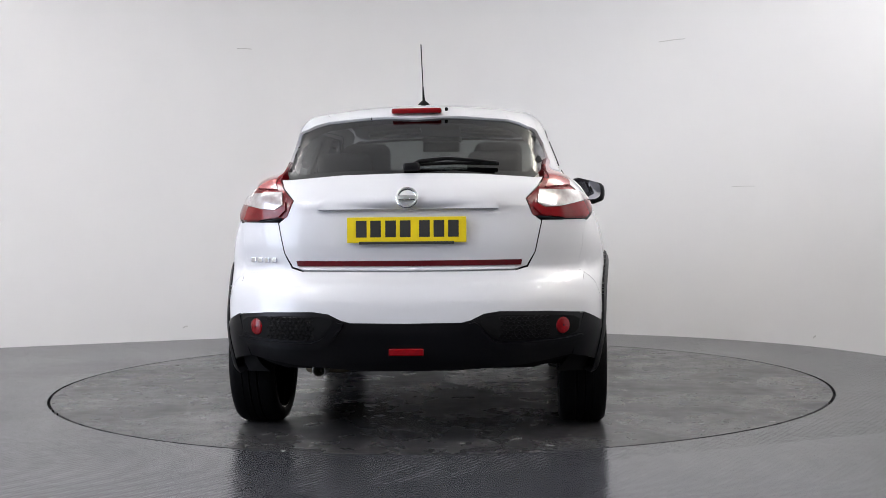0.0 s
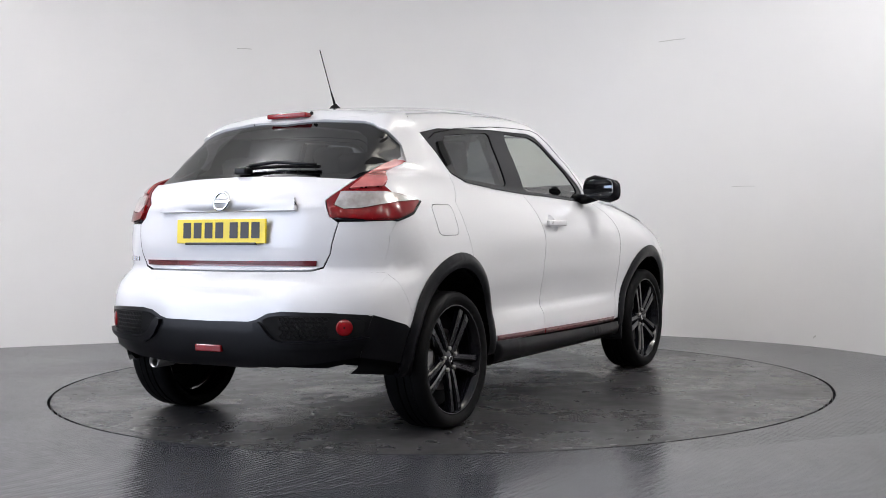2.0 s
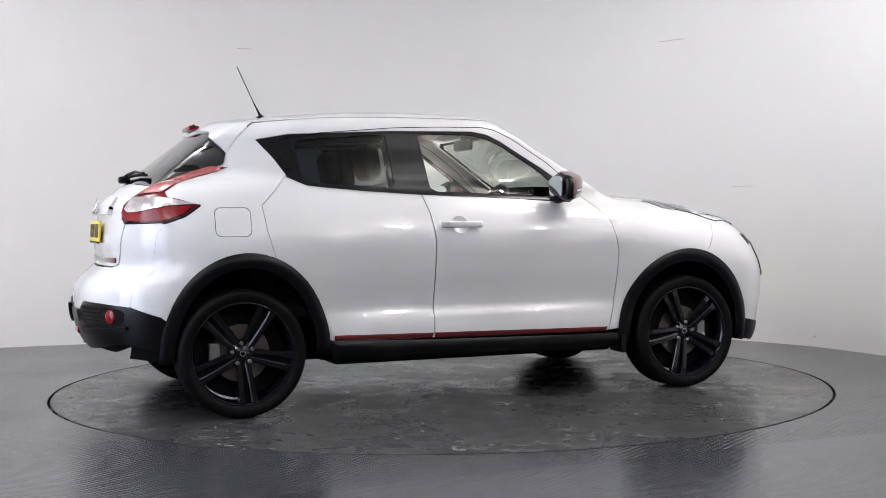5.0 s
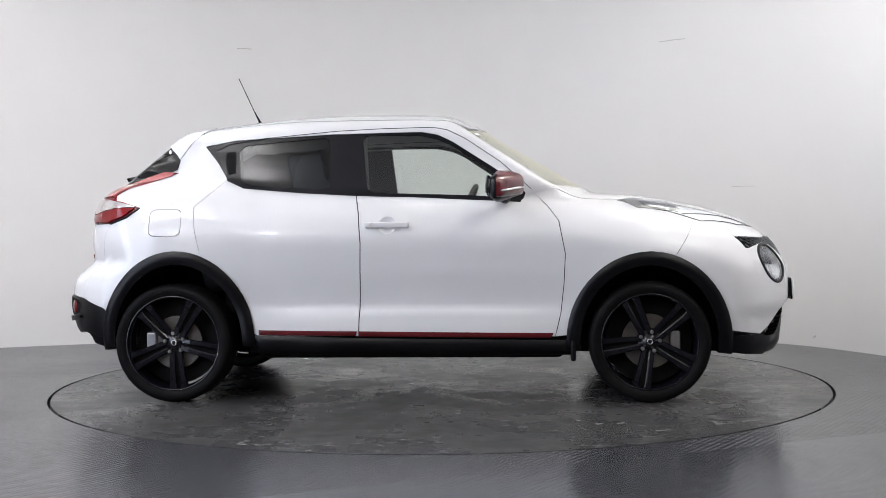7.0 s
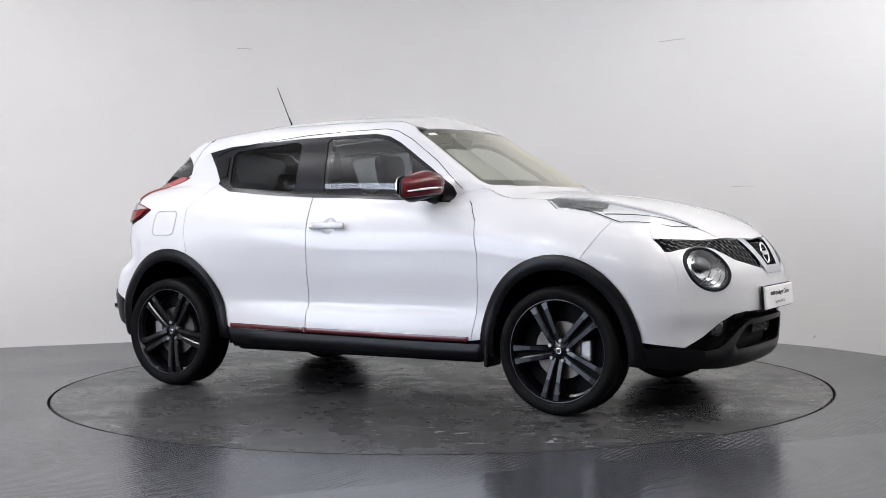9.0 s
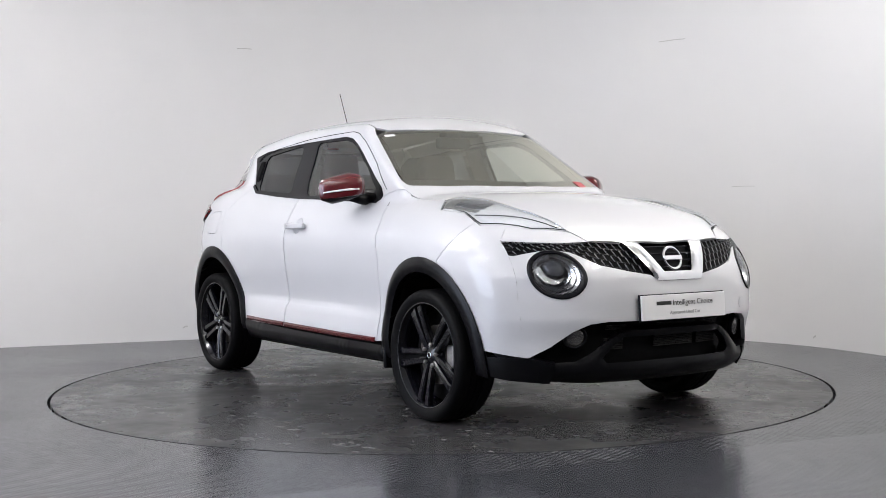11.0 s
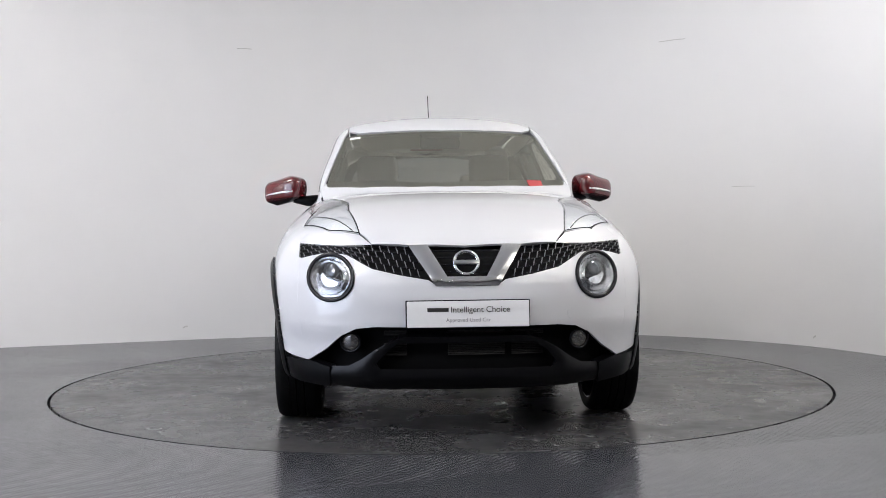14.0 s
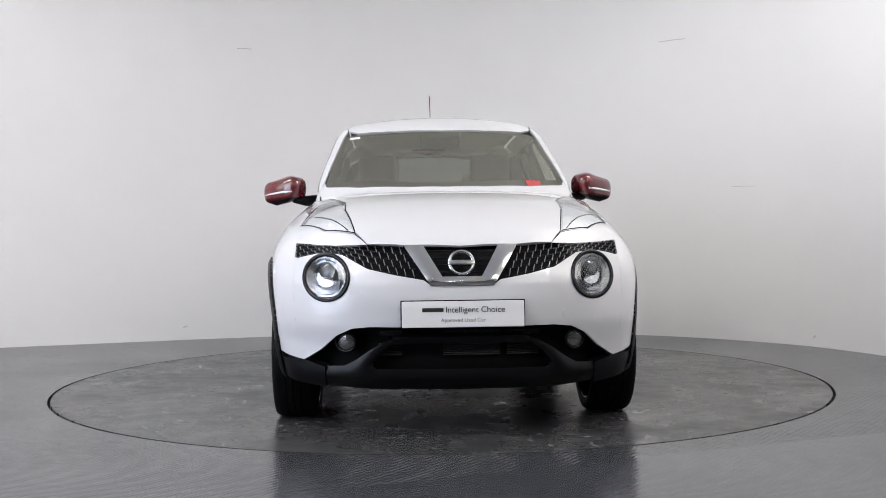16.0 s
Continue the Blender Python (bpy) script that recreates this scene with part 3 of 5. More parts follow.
def build_body():
    """The painted shell, panel by panel, with shut lines between."""
    arch_f = lambda a0, a1: arc(*F_ARCH, 0.405, 0.435, a0, a1)
    arch_r = lambda a0, a1: arc(*R_ARCH, 0.395, 0.46, a0, a1)
    for m in (False, True):
        door = panel("front_door", [patch(S(*FRONT_DOOR_LINE[:-1], *BELT_FRONT[::-1], *B_LINE[::-1], (0.3, 0.345)), SIDE, holes=[S(*CUP)], gap=0.0022, mirror=m), patch(S((0.592, 1.060), (0.733, 1.036), (0.668, 1.101), (0.637, 1.083)), SIDE, step=0.02, mirror=m, depth=0)], PAINT, CAR, "pearl white front door skin")
        panel("handle_cup", [patch(S(*CUP), SIDE, bulge=-0.022, depth=0, step=0.012, mirror=m)], PAINT, door)
        add_handle(door, m)
        panel("rear_door", [patch(S(*[(x - 0.001, z) for x, z in B_LINE], *BELT_REAR, *REAR_DOOR_LINE, *arch_r(75, 8), (-0.80, 0.352)), SIDE, gap=0.0022, mirror=m)], PAINT, CAR, "pearl white rear door skin")
        fender = S(*FRONT_DOOR_LINE) + TP((0.70, -0.69), (0.95, -0.660), (1.10, -0.626), (1.12, -0.635), (1.205, -0.718), (1.374, -0.693), (1.50, -0.722)) + S((1.497, 0.93), (1.46, 0.86), (1.40, 0.77)) + S(*arch_f(68, 175))
        panel("front_wing", [patch(fender, LEAN, gap=0.002, mirror=m)], PAINT, CAR, "pearl white front wing")
        quarter = S(*REAR_DOOR_LINE[::-1], (-1.0, 1.20), (-1.06, 1.29), (-1.139, 1.382)) + TP((-1.13, -0.535)) + S((-1.18, 1.44), (-1.226, 1.396), (-1.285, 1.315), *TAIL_LAMP[:1], (-1.53, 1.165), (-1.61, 1.113), *TAIL_LAMP[4:], (-1.66, 0.90), (-1.68, 0.73), *arch_r(155, 70))
        cap = rounded(np.array([(-1.392, 1.035), (-1.392, 0.89), (-1.215, 0.89), (-1.215, 1.035)]), 2, 0.12)
        rear_bit = RE((-0.66, 0.958), (-0.580, 0.957), (-0.549, 0.819), (-0.516, 0.756), (-0.463, 0.7415), (-0.76, 0.735)) + S((-1.68, 0.73), (-1.66, 0.90), (-1.622, 0.961))
        panel("rear_quarter", [patch(quarter, (0, 0.85, -0.5), holes=[S(*cap)], gap=0.0, mirror=m), patch(rear_bit, (0.7, 0.7, 0), gap=0.0005, mirror=m, depth=0)], PAINT, CAR, "pearl white rear quarter panel")
        small = rounded(np.array([(-1.389, 1.032), (-1.389, 0.893), (-1.218, 0.893), (-1.218, 1.032)]), 2, 0.12)
        panel("fuel_flap" if not m else "quarter_infill", [patch(S(*small), SIDE, mirror=m, step=0.03)], PAINT, CAR)
        frame = S(*[(0.665, 1.105), *DLO[:1], *DLO[::-1][:8]]) + TP((-1.145, -0.535), (-0.9, -0.538), (-0.4, -0.545), (0.10, -0.538), (0.268, -0.532)) + FR((-0.556, 1.440), (-0.570, 1.40), (-0.625, 1.25), (-0.668, 1.12))
        panel("side_frame", [patch(frame, LEAN, gap=0.001, mirror=m, step=0.025)], PAINT, CAR, "pearl white roof rail and windscreen pillar")
        panel("cowl_corner", [patch(TP((0.60, -0.735), (0.86, -0.672), (0.80, -0.635), (0.66, -0.665)), LEAN, lift=-0.003, step=0.02, mirror=m, depth=0)], PAINT, CAR)
        # glasshouse
        gf = [(-0.262, 1.430), (-0.225, 1.116), (0.3, 1.097), (0.50, 1.085), (0.545, 1.13), (0.43, 1.235), (0.225, 1.372), (0.145, 1.408), (0.05, 1.428)]
        gr = [(-0.440, 1.424), (-0.425, 1.133), (-0.88, 1.166), (-0.925, 1.195), (-0.945, 1.355), (-0.91, 1.385)]
        trim = panel("window_surround", [patch(S(*DLO), SIDE, holes=[S(*rounded(np.array(gf), 2, 0.07)), S(*rounded(np.array(gr), 2, 0.07))], lift=-0.004, step=0.03, gap=-0.004, mirror=m)], GLOSSBLACK, CAR, "gloss black window surround")
        panel("front_window", [patch(S(*gf), SIDE, lift=-0.009, step=0.04, mirror=m, depth=0, gap=-0.01)], SIDEGLASS, CAR, "lightly tinted front door glass")
        panel("rear_window", [patch(S(*gr), SIDE, lift=-0.009, step=0.04, mirror=m, depth=0, gap=-0.01)], PRIVACY, CAR, "dark tinted rear door glass")
        panel("belt_moulding", [patch(S(*[(x, z - 0.012) for x, z in DLO[1:8]], *[(x, z + 0.004) for x, z in DLO[1:8][::-1]]), SIDE, lift=0.006, step=0.02, mirror=m)], GLOSSBLACK, CAR)
        grip = panel("rear_door_handle", [patch(S((-0.965, 1.35), (-0.955, 1.235), (-0.995, 1.225), (-1.02, 1.30), (-1.01, 1.345)), SIDE, lift=0.004, step=0.02, mirror=m)], DARK, trim, "black hidden rear door handle")
        # cladding
        for (cx, cz), rx, rz, tx, tz, a0, a1 in ((F_ARCH, 0.430, 0.474, 0.356, 0.402, -8, 186), (R_ARCH, 0.420, 0.496, 0.350, 0.424, -2, 184)):
            ring = arc(cx, cz, rx, rz, a0, a1, 28) + arc(cx, cz, tx, tz, a1, a0, 28)
            panel("arch_cladding", [patch(S(*ring), SIDE, lift=0.008, depth=0.07, step=0.018, bulge=0.014, mirror=m)], PLASTIC, CAR, "matt black wheel-arch cladding")
        sill = [(-0.83, 0.362), (-0.3, 0.345), (0.3, 0.336), (0.845, 0.330), (0.86, 0.250), (0.3, 0.246), (-0.80, 0.252)]
        panel("sill", [patch(S(*sill), SIDE, lift=0.006, depth=0.05, step=0.02, mirror=m, bulge=0.024)], PLASTIC, CAR, "matt black side sill")
        for a, b in ((-0.80, -0.268), (-0.262, 0.765)):
            z = lambda x: 0.386 - 0.020 * (x + 0.8) / 1.565
            panel("side_strip", [patch(S((a, z(a)), (b, z(b)), (b - 0.01, z(b) - 0.024), (a, z(a) - 0.026)), SIDE, lift=0.006, bulge=0.008, step=0.009, mirror=m)], RED, CAR, "dark red side strip")
        # tail lamp: pale upper blade, clear middle, red foot
        lamp = panel("tail_lamp", [patch(tail_lamp_outline(), (0.62, 0.74, -0.25), lift=0.002, step=0.02, mirror=m, depth=0.03)], LAMPBASE, CAR, "boomerang tail lamp with red and clear lenses")
        blade = S((-1.312, 1.238), (-1.325, 1.222), (-1.529, 1.163), (-1.625, 1.108)) + RE((-0.592, 1.099), (-0.610, 1.14)) + S((-1.47, 1.213), (-1.37, 1.243))
        panel("upper_lens", [patch(blade, (0.62, 0.74, -0.25), lift=0.010, step=0.015, mirror=m)], PINKLENS, lamp, "pale red upper lens")
        mid = S((-1.630, 1.084), (-1.56, 1.070), (-1.475, 1.049), (-1.60, 1.042)) + RE((-0.66, 1.016), (-0.594, 1.012), (-0.556, 1.03), (-0.565, 1.086))
        panel("clear_lens", [patch(mid, (0.7, 0.7, 0), lift=0.012, step=0.012, mirror=m)], TAILCLEAR, lamp, "clear silver lens")
        foot = S((-1.60, 1.038), (-1.485, 1.041), (-1.545, 0.998), (-1.63, 0.969)) + RE((-0.66, 0.968), (-0.572, 0.980), (-0.540, 1.012), (-0.545, 1.045), (-0.552, 1.028), (-0.594, 1.008), (-0.66, 1.011))
        panel("red_lens", [patch(foot, (0.7, 0.7, 0), lift=0.012, step=0.012, mirror=m)], REDLENS, lamp, "deep red lower lens")
        bm = bmesh.new()
        seal = S((-1.455, 1.046), (-1.53, 0.993), (-1.618, 0.962)) + RE((-0.66, 0.963), (-0.56, 0.972))
        tube(bm, [(x, y * (-1 if m else 1), z) for x, y, z in seal], 0.0065, 6)
        part("lamp_seal", bm, GLOSSBLACK, lamp, smooth=True)
        # head lamp on the wing top
        hl = panel("upper_lamp", [patch(TP(*LAMP_TOP), (-0.3, 0.3, -0.9), lift=-0.004, step=0.02, mirror=m, depth=0.02, gap=0.0, bulge=0.006)], CLEARLENS, CAR, "clear-topped upper lamp unit on the wing")
        panel("bezel", [patch(TP((1.40, -0.524), (1.338, -0.525), (1.18, -0.565), (1.13, -0.63), (1.208, -0.706), (1.374, -0.68), (1.44, -0.672)), (-0.3, 0.3, -0.9), lift=0.003, depth=0.004, step=0.02, mirror=m, gap=0.006)], STEEL, hl, "grey inner bezel")
        panel("bulb_reflector", [patch(TP((1.42, -0.538), (1.33, -0.548), (1.23, -0.60), (1.25, -0.665), (1.37, -0.662), (1.44, -0.63)), (-0.3, 0.3, -0.9), lift=0.006, step=0.015, mirror=m, bulge=0.009)], FACET, hl, "chrome reflector")
        k = -1 if m else 1
        for line in (((1.30, -0.692), (1.374, -0.690), (1.50, -0.717), (1.545, -0.722), (1.66, -0.66), (1.757, -0.600), (1.848, -0.468)), ((1.82, -0.495), (1.66, -0.575), (1.52, -0.655), (1.45, -0.69))):
            bm = bmesh.new()
            tube(bm, [(x, y * k, z + 0.004) for x, y, z in TP(*line)], 0.0024, 6)
            part("lamp_edging", bm, GLOSSBLACK, hl, smooth=True)
        panel("lens", [patch(TP(*LAMP_TOP), (-0.3, 0.3, -0.9), lift=0.006, step=0.02, mirror=m, depth=0.01, gap=0.002, bulge=0.016)], LENS, hl, "clear lens")
    for m in (False, True):
        k = -1 if m else 1
        seam = S((0.655, 1.125), (0.49, 1.275), (0.30, 1.405), (0.20, 1.455), (0.12, 1.470), (-0.15, 1.466), (-0.40, 1.456), (-0.80, 1.422), (-1.0, 1.392), (-1.07, 1.360))
        bm = bmesh.new()
        tube(bm, [(x, y * k, z) for x, y, z in seam], 0.0022, 5)
        part("shut_line", bm, DARK, CAR)
    panel("bonnet", [patch(both_sides(TP(*BONNET_HALF)), TOP, gap=0.001)], PAINT, CAR, "pearl white bonnet")
    roof = TP((0.402, 0.0), (0.378, -0.25), (0.322, -0.47), (0.272, -0.525), (0.10, -0.532), (-0.4, -0.539), (-0.9, -0.532), (-1.13, -0.515), (-1.145, -0.3), (-1.15, 0.0))
    panel("roof", [patch(both_sides(roof), TOP, gap=0.002, step=0.05)], PAINT, CAR, "pearl white roof")
    spoil = TP((-1.15, 0.0), (-1.145, -0.3), (-1.13, -0.515), (-1.30, -0.42), (-1.36, -0.25), (-1.392, 0.0))
    lip = RE((0.0, 1.450), (-0.2, 1.447), (-0.425, 1.430)) + TP((-1.30, -0.42), (-1.36, -0.25), (-1.392, 0.0))
    flank = TP((-1.30, -0.42), (-1.13, -0.515)) + S((-1.18, 1.44), (-1.226, 1.396), (-1.285, 1.315)) + RE((-0.596, 1.310), (-0.560, 1.374), (-0.48, 1.415), (-0.425, 1.430))
    panel("tail_spoiler", [patch(both_sides(spoil), TOP, gap=0.001, lift=0.004, step=0.04, depth=0.03), patch(both_sides(lip), (0.75, 0, -0.65), lift=0.004, step=0.02)] + [patch(flank, (0.4, 0.7, -0.5), lift=0.004, step=0.03, mirror=m) for m in (False, True)], PAINT, CAR, "pearl white roof spoiler")
    # front
    low_edge = [(-0.696, 0.345), (-0.62, 0.395), (-0.545, 0.462), (-0.48, 0.494), (-0.40, 0.503), (-0.279, 0.502), (0.0, 0.50)]
    grille_low = [(0.0, 0.676), (-0.131, 0.677), (-0.167, 0.703), (-0.288, 0.724), (-0.41, 0.752), (-0.47, 0.785), (-0.52, 0.812), (-0.60, 0.823), (-0.68, 0.808), (-0.722, 0.797)]
    front = FR(*grille_low) + FR((-0.737, 0.80), (-0.742, 0.6), (-0.725, 0.45), *low_edge)
    eye = lambda s, r: FR(*[(s * 0.592 + r * math.cos(2 * math.pi * i / 28), 0.715 + r * math.sin(2 * math.pi * i / 28)) for i in range(28)])
    wing = S((1.497, 0.93), (1.46, 0.86), (1.40, 0.77), *arc(*F_ARCH, 0.405, 0.435, 66, 8)) + FR((-0.696, 0.345), (-0.725, 0.45), (-0.742, 0.6), (-0.737, 0.80), (-0.735, 0.862)) + TP((1.66, -0.66), (1.545, -0.730), (1.50, -0.722))
    brow = FR((-0.735, 0.862), (-0.55, 0.852), (-0.41, 0.856)) + TP((1.86, -0.462), (1.757, -0.604), (1.66, -0.66))
    panel("front_bumper", [patch(both_sides(front), FRONT, holes=[eye(-1, 0.107), eye(1, 0.107)], step=0.03, depth=0.02)]
          + [patch(wing, (-0.5, 0.86, 0), mirror=m, depth=0.01, gap=0.0) for m in (False, True)] + [patch(brow, (-0.7, 0.5, -0.5), mirror=m, depth=0.01, step=0.02) for m in (False, True)], PAINT, CAR, "pearl white front bumper")
    # tailgate
    gate = RE((0.0, 0.742), (-0.46, 0.746), (-0.512, 0.760), (-0.548, 0.82), (-0.578, 0.955), (-0.538, 0.985), (-0.511, 1.052), (-0.563, 1.105), (-0.588, 1.150), (-0.549, 1.150), (-0.3, 1.167), (0.0, 1.172))
    panel("tailgate", [patch(both_sides(gate), REAR, gap=0.0028, step=0.03)], PAINT, CAR, "pearl white tailgate")
    pane = RE((0.0, 1.176), (-0.3, 1.171), (-0.549, 1.154), (-0.602, 1.21), (-0.608, 1.263), (-0.592, 1.318), (-0.557, 1.372), (-0.48, 1.410), (-0.425, 1.426), (-0.2, 1.444), (0.0, 1.447))
    panel("rear_screen", [patch(both_sides(pane), REAR, lift=-0.006, depth=0, step=0.04)], REARGLASS, CAR, "dark tinted rear screen")
    inner = RE((0.0, 1.195), (-0.3, 1.191), (-0.520, 1.180), (-0.548, 1.21), (-0.545, 1.263), (-0.525, 1.31), (-0.488, 1.356), (-0.42, 1.392), (-0.2, 1.420), (0.0, 1.425))
    panel("rear_screen_edge", [patch(both_sides(pane), REAR, holes=[both_sides(inner)], lift=-0.010, depth=0, step=0.03)], DARK, CAR)
    ws = FR((0.0, 1.128), (-0.3, 1.122), (-0.55, 1.108), (-0.655, 1.112), (-0.622, 1.25), (-0.566, 1.40), (-0.553, 1.440), (-0.515, 1.458), (-0.25, 1.473), (0.0, 1.478))
    panel("windscreen", [patch(both_sides(ws), (-0.7, 0, -0.7), lift=-0.005, depth=0, step=0.05)], SCREEN, CAR, "faintly green laminated windscreen")
    wsin = FR((0.0, 1.145), (-0.3, 1.139), (-0.54, 1.126), (-0.628, 1.135), (-0.598, 1.25), (-0.545, 1.39), (-0.540, 1.428), (-0.505, 1.447), (-0.25, 1.463), (0.0, 1.468))
    panel("windscreen_edge", [patch(both_sides(ws), (-0.7, 0, -0.7), holes=[both_sides(wsin)], lift=-0.009, depth=0, step=0.03)], DARK, CAR)
    panel("scuttle", [patch(both_sides(TP((0.972, 0.0), (0.955, -0.2), (0.885, -0.45), (0.80, -0.62), (0.755, -0.675), (0.72, -0.665), (0.80, -0.5), (0.90, -0.2), (0.92, 0.0))), TOP, lift=-0.006, depth=0, step=0.03)], PLASTIC, CAR)
    for m in (False, True):
        gusset = S((-1.24, 1.375), (-1.285, 1.315), (-1.287, 1.236), (-1.36, 1.243)) + RE((-0.595, 1.150), (-0.602, 1.21), (-0.608, 1.263), (-0.592, 1.318), (-0.565, 1.365))
        panel("rear_pillar_infill", [patch(gusset, (0.62, 0.74, -0.25), lift=-0.013, depth=0.0, step=0.02, mirror=m)], PAINT, CAR)
    # rear bumper
    blk = [(0.0, 0.522), (-0.235, 0.525), (-0.275, 0.535), (-0.33, 0.562), (-0.40, 0.572), (-0.60, 0.568), (-0.755, 0.555)]
    rb = RE((0.0, 0.738), (-0.50, 0.742), (-0.76, 0.735)) + RE(*blk[::-1])
    rw = RE((-0.755, 0.555), (-0.76, 0.735)) + S((-1.68, 0.73), (-1.598, 0.509), (-1.615, 0.46))
    panel("rear_bumper", [patch(both_sides(rb), REAR, step=0.03, depth=0.02)] + [patch(rw, (0.7, 0.7, 0), mirror=m, step=0.03, depth=0.0, gap=-0.006, lift=-0.0012) for m in (False, True)], PAINT, CAR, "pearl white rear bumper")


def add_handle(door, m):
    s = 1 if m else -1
    bm = bmesh.new()
    box(bm, -0.222, 0.012, -0.011, 0.011, -0.017, 0.017, 0.009)
    h = part("door_handle", bm, PAINT, door, "white pull handle", smooth=True)
    y = -S((-0.1, 0.937))[0][1]
    h.matrix_basis = pose(0, s * (y + 0.024), 0.939)
    bm = bmesh.new()
    lathe(bm, [(0.004, 0.0), (0.008, 0.002), (0.010, 0.0)], 12, "y")
    k = part("key_lock", bm, STEEL, door)
    k.matrix_basis = pose(-0.185, s * (y + 0.036), 0.940)



build_body()


# ---- dark lining added behind the panels, front end, rear end ----
def front_x(y, z):
    return FR((y, z))[0][0]


def draped(bm, profile, cy, cz, seg=40):
    """Rings of (radius, height over the skin) round a spot of the nose."""
    flat = [(cy + r * math.cos(2 * math.pi * i / seg), cz + r * math.sin(2 * math.pi * i / seg)) for i in range(seg) for r, _ in profile]
    xs = drop([(0, y, z) for y, z in flat], FRONT)[0][:, 0]
    n = len(profile)
    vs = [bm.verts.new((xs[k] + profile[k % n][1], *flat[k])) for k in range(len(flat))]
    for i in range(seg):
        for j in range(n - 1):
            a, b = i * n + j, ((i + 1) % seg) * n + j
            bm.faces.new((vs[a], vs[b], vs[b + 1], vs[a + 1]))
    if profile[-1][0] < 0.01:
        bm.faces.new([vs[i * n + n - 1] for i in range(seg)])


def build_inner():
    # Added near-black lining: its colour gives the shade in gaps and openings
    pieces = []
    lower = [(-1.80, 0.28), (-1.80, 0.95), (-1.60, 1.05), (-1.25, 1.08), (-0.95, 1.09), (0.60, 1.04), (0.95, 1.0), (1.45, 0.90), (1.68, 0.84), (1.70, 0.30), (1.3, 0.25), (-1.3, 0.25)]
    holes = [S(*arc(*F_ARCH, 0.39, 0.42, 0, 360, 30)[:-1]), S(*arc(*R_ARCH, 0.385, 0.44, 0, 360, 30)[:-1])]
    for m in (False, True):
        pieces.append(patch(S(*lower), SIDE, holes=holes, lift=-0.03, depth=0, step=0.07, mirror=m))
    nose = [(0.0, 0.855), (-0.45, 0.86), (-0.70, 0.86), (-0.74, 0.70), (-0.74, 0.35), (-0.60, 0.24), (0.0, 0.22)]
    pieces.append(patch(both_sides(FR(*nose)), FRONT, lift=-0.09, depth=0, step=0.06))
    tail = [(0.0, 1.15), (-0.54, 1.12), (-0.72, 0.96), (-0.75, 0.60), (-0.74, 0.36), (-0.55, 0.30), (0.0, 0.30)]
    pieces.append(patch(both_sides(RE(*tail)), REAR, lift=-0.04, depth=0, step=0.06))
    pieces.append(patch(both_sides(TP((1.93, 0.0), (1.80, -0.55), (1.2, -0.66), (0.75, -0.70), (0.80, -0.4), (0.86, 0.0))), TOP, lift=-0.05, depth=0, step=0.07))
    panel("dark_gap_lining", pieces, DARK, CAR)
    bm = bmesh.new()
    box(bm, -1.0, 1.70, -0.60, 0.60, 0.24, 0.34, 0.03)
    box(bm, -1.72, -0.95, -0.55, 0.55, 0.335, 0.42, 0.03)
    box(bm, -1.60, -1.05, -0.10, 0.50, 0.27, 0.36, 0.04)
    box(bm, -0.80, 0.82, -0.80, 0.80, 0.23, 0.36, 0.03)
    part("underbody", bm, DARK, CAR, "dark floor pan and underside")
    for sx in (F_ARCH[0], R_ARCH[0]):
        for s in (1, -1):
            bm = bmesh.new()
            n = 20
            a = [bm.verts.new((sx + 0.395 * math.cos(math.pi * i / n), s * 0.83, 0.315 + 0.42 * math.sin(math.pi * i / n))) for i in range(n + 1)]
            b = [bm.verts.new((v.co.x, s * 0.50, v.co.z)) for v in a]
            for i in range(n):
                bm.faces.new((a[i], a[i + 1], b[i + 1], b[i]))
            bm.faces.new(b)
            part("wheel_arch_liner", bm, DARK, CAR)


def bars(bm, rows, r, lift=0.0):
    for pts in rows:
        tube(bm, [(p[0] + lift, p[1], p[2]) for p in FR(*pts)], r, 6)


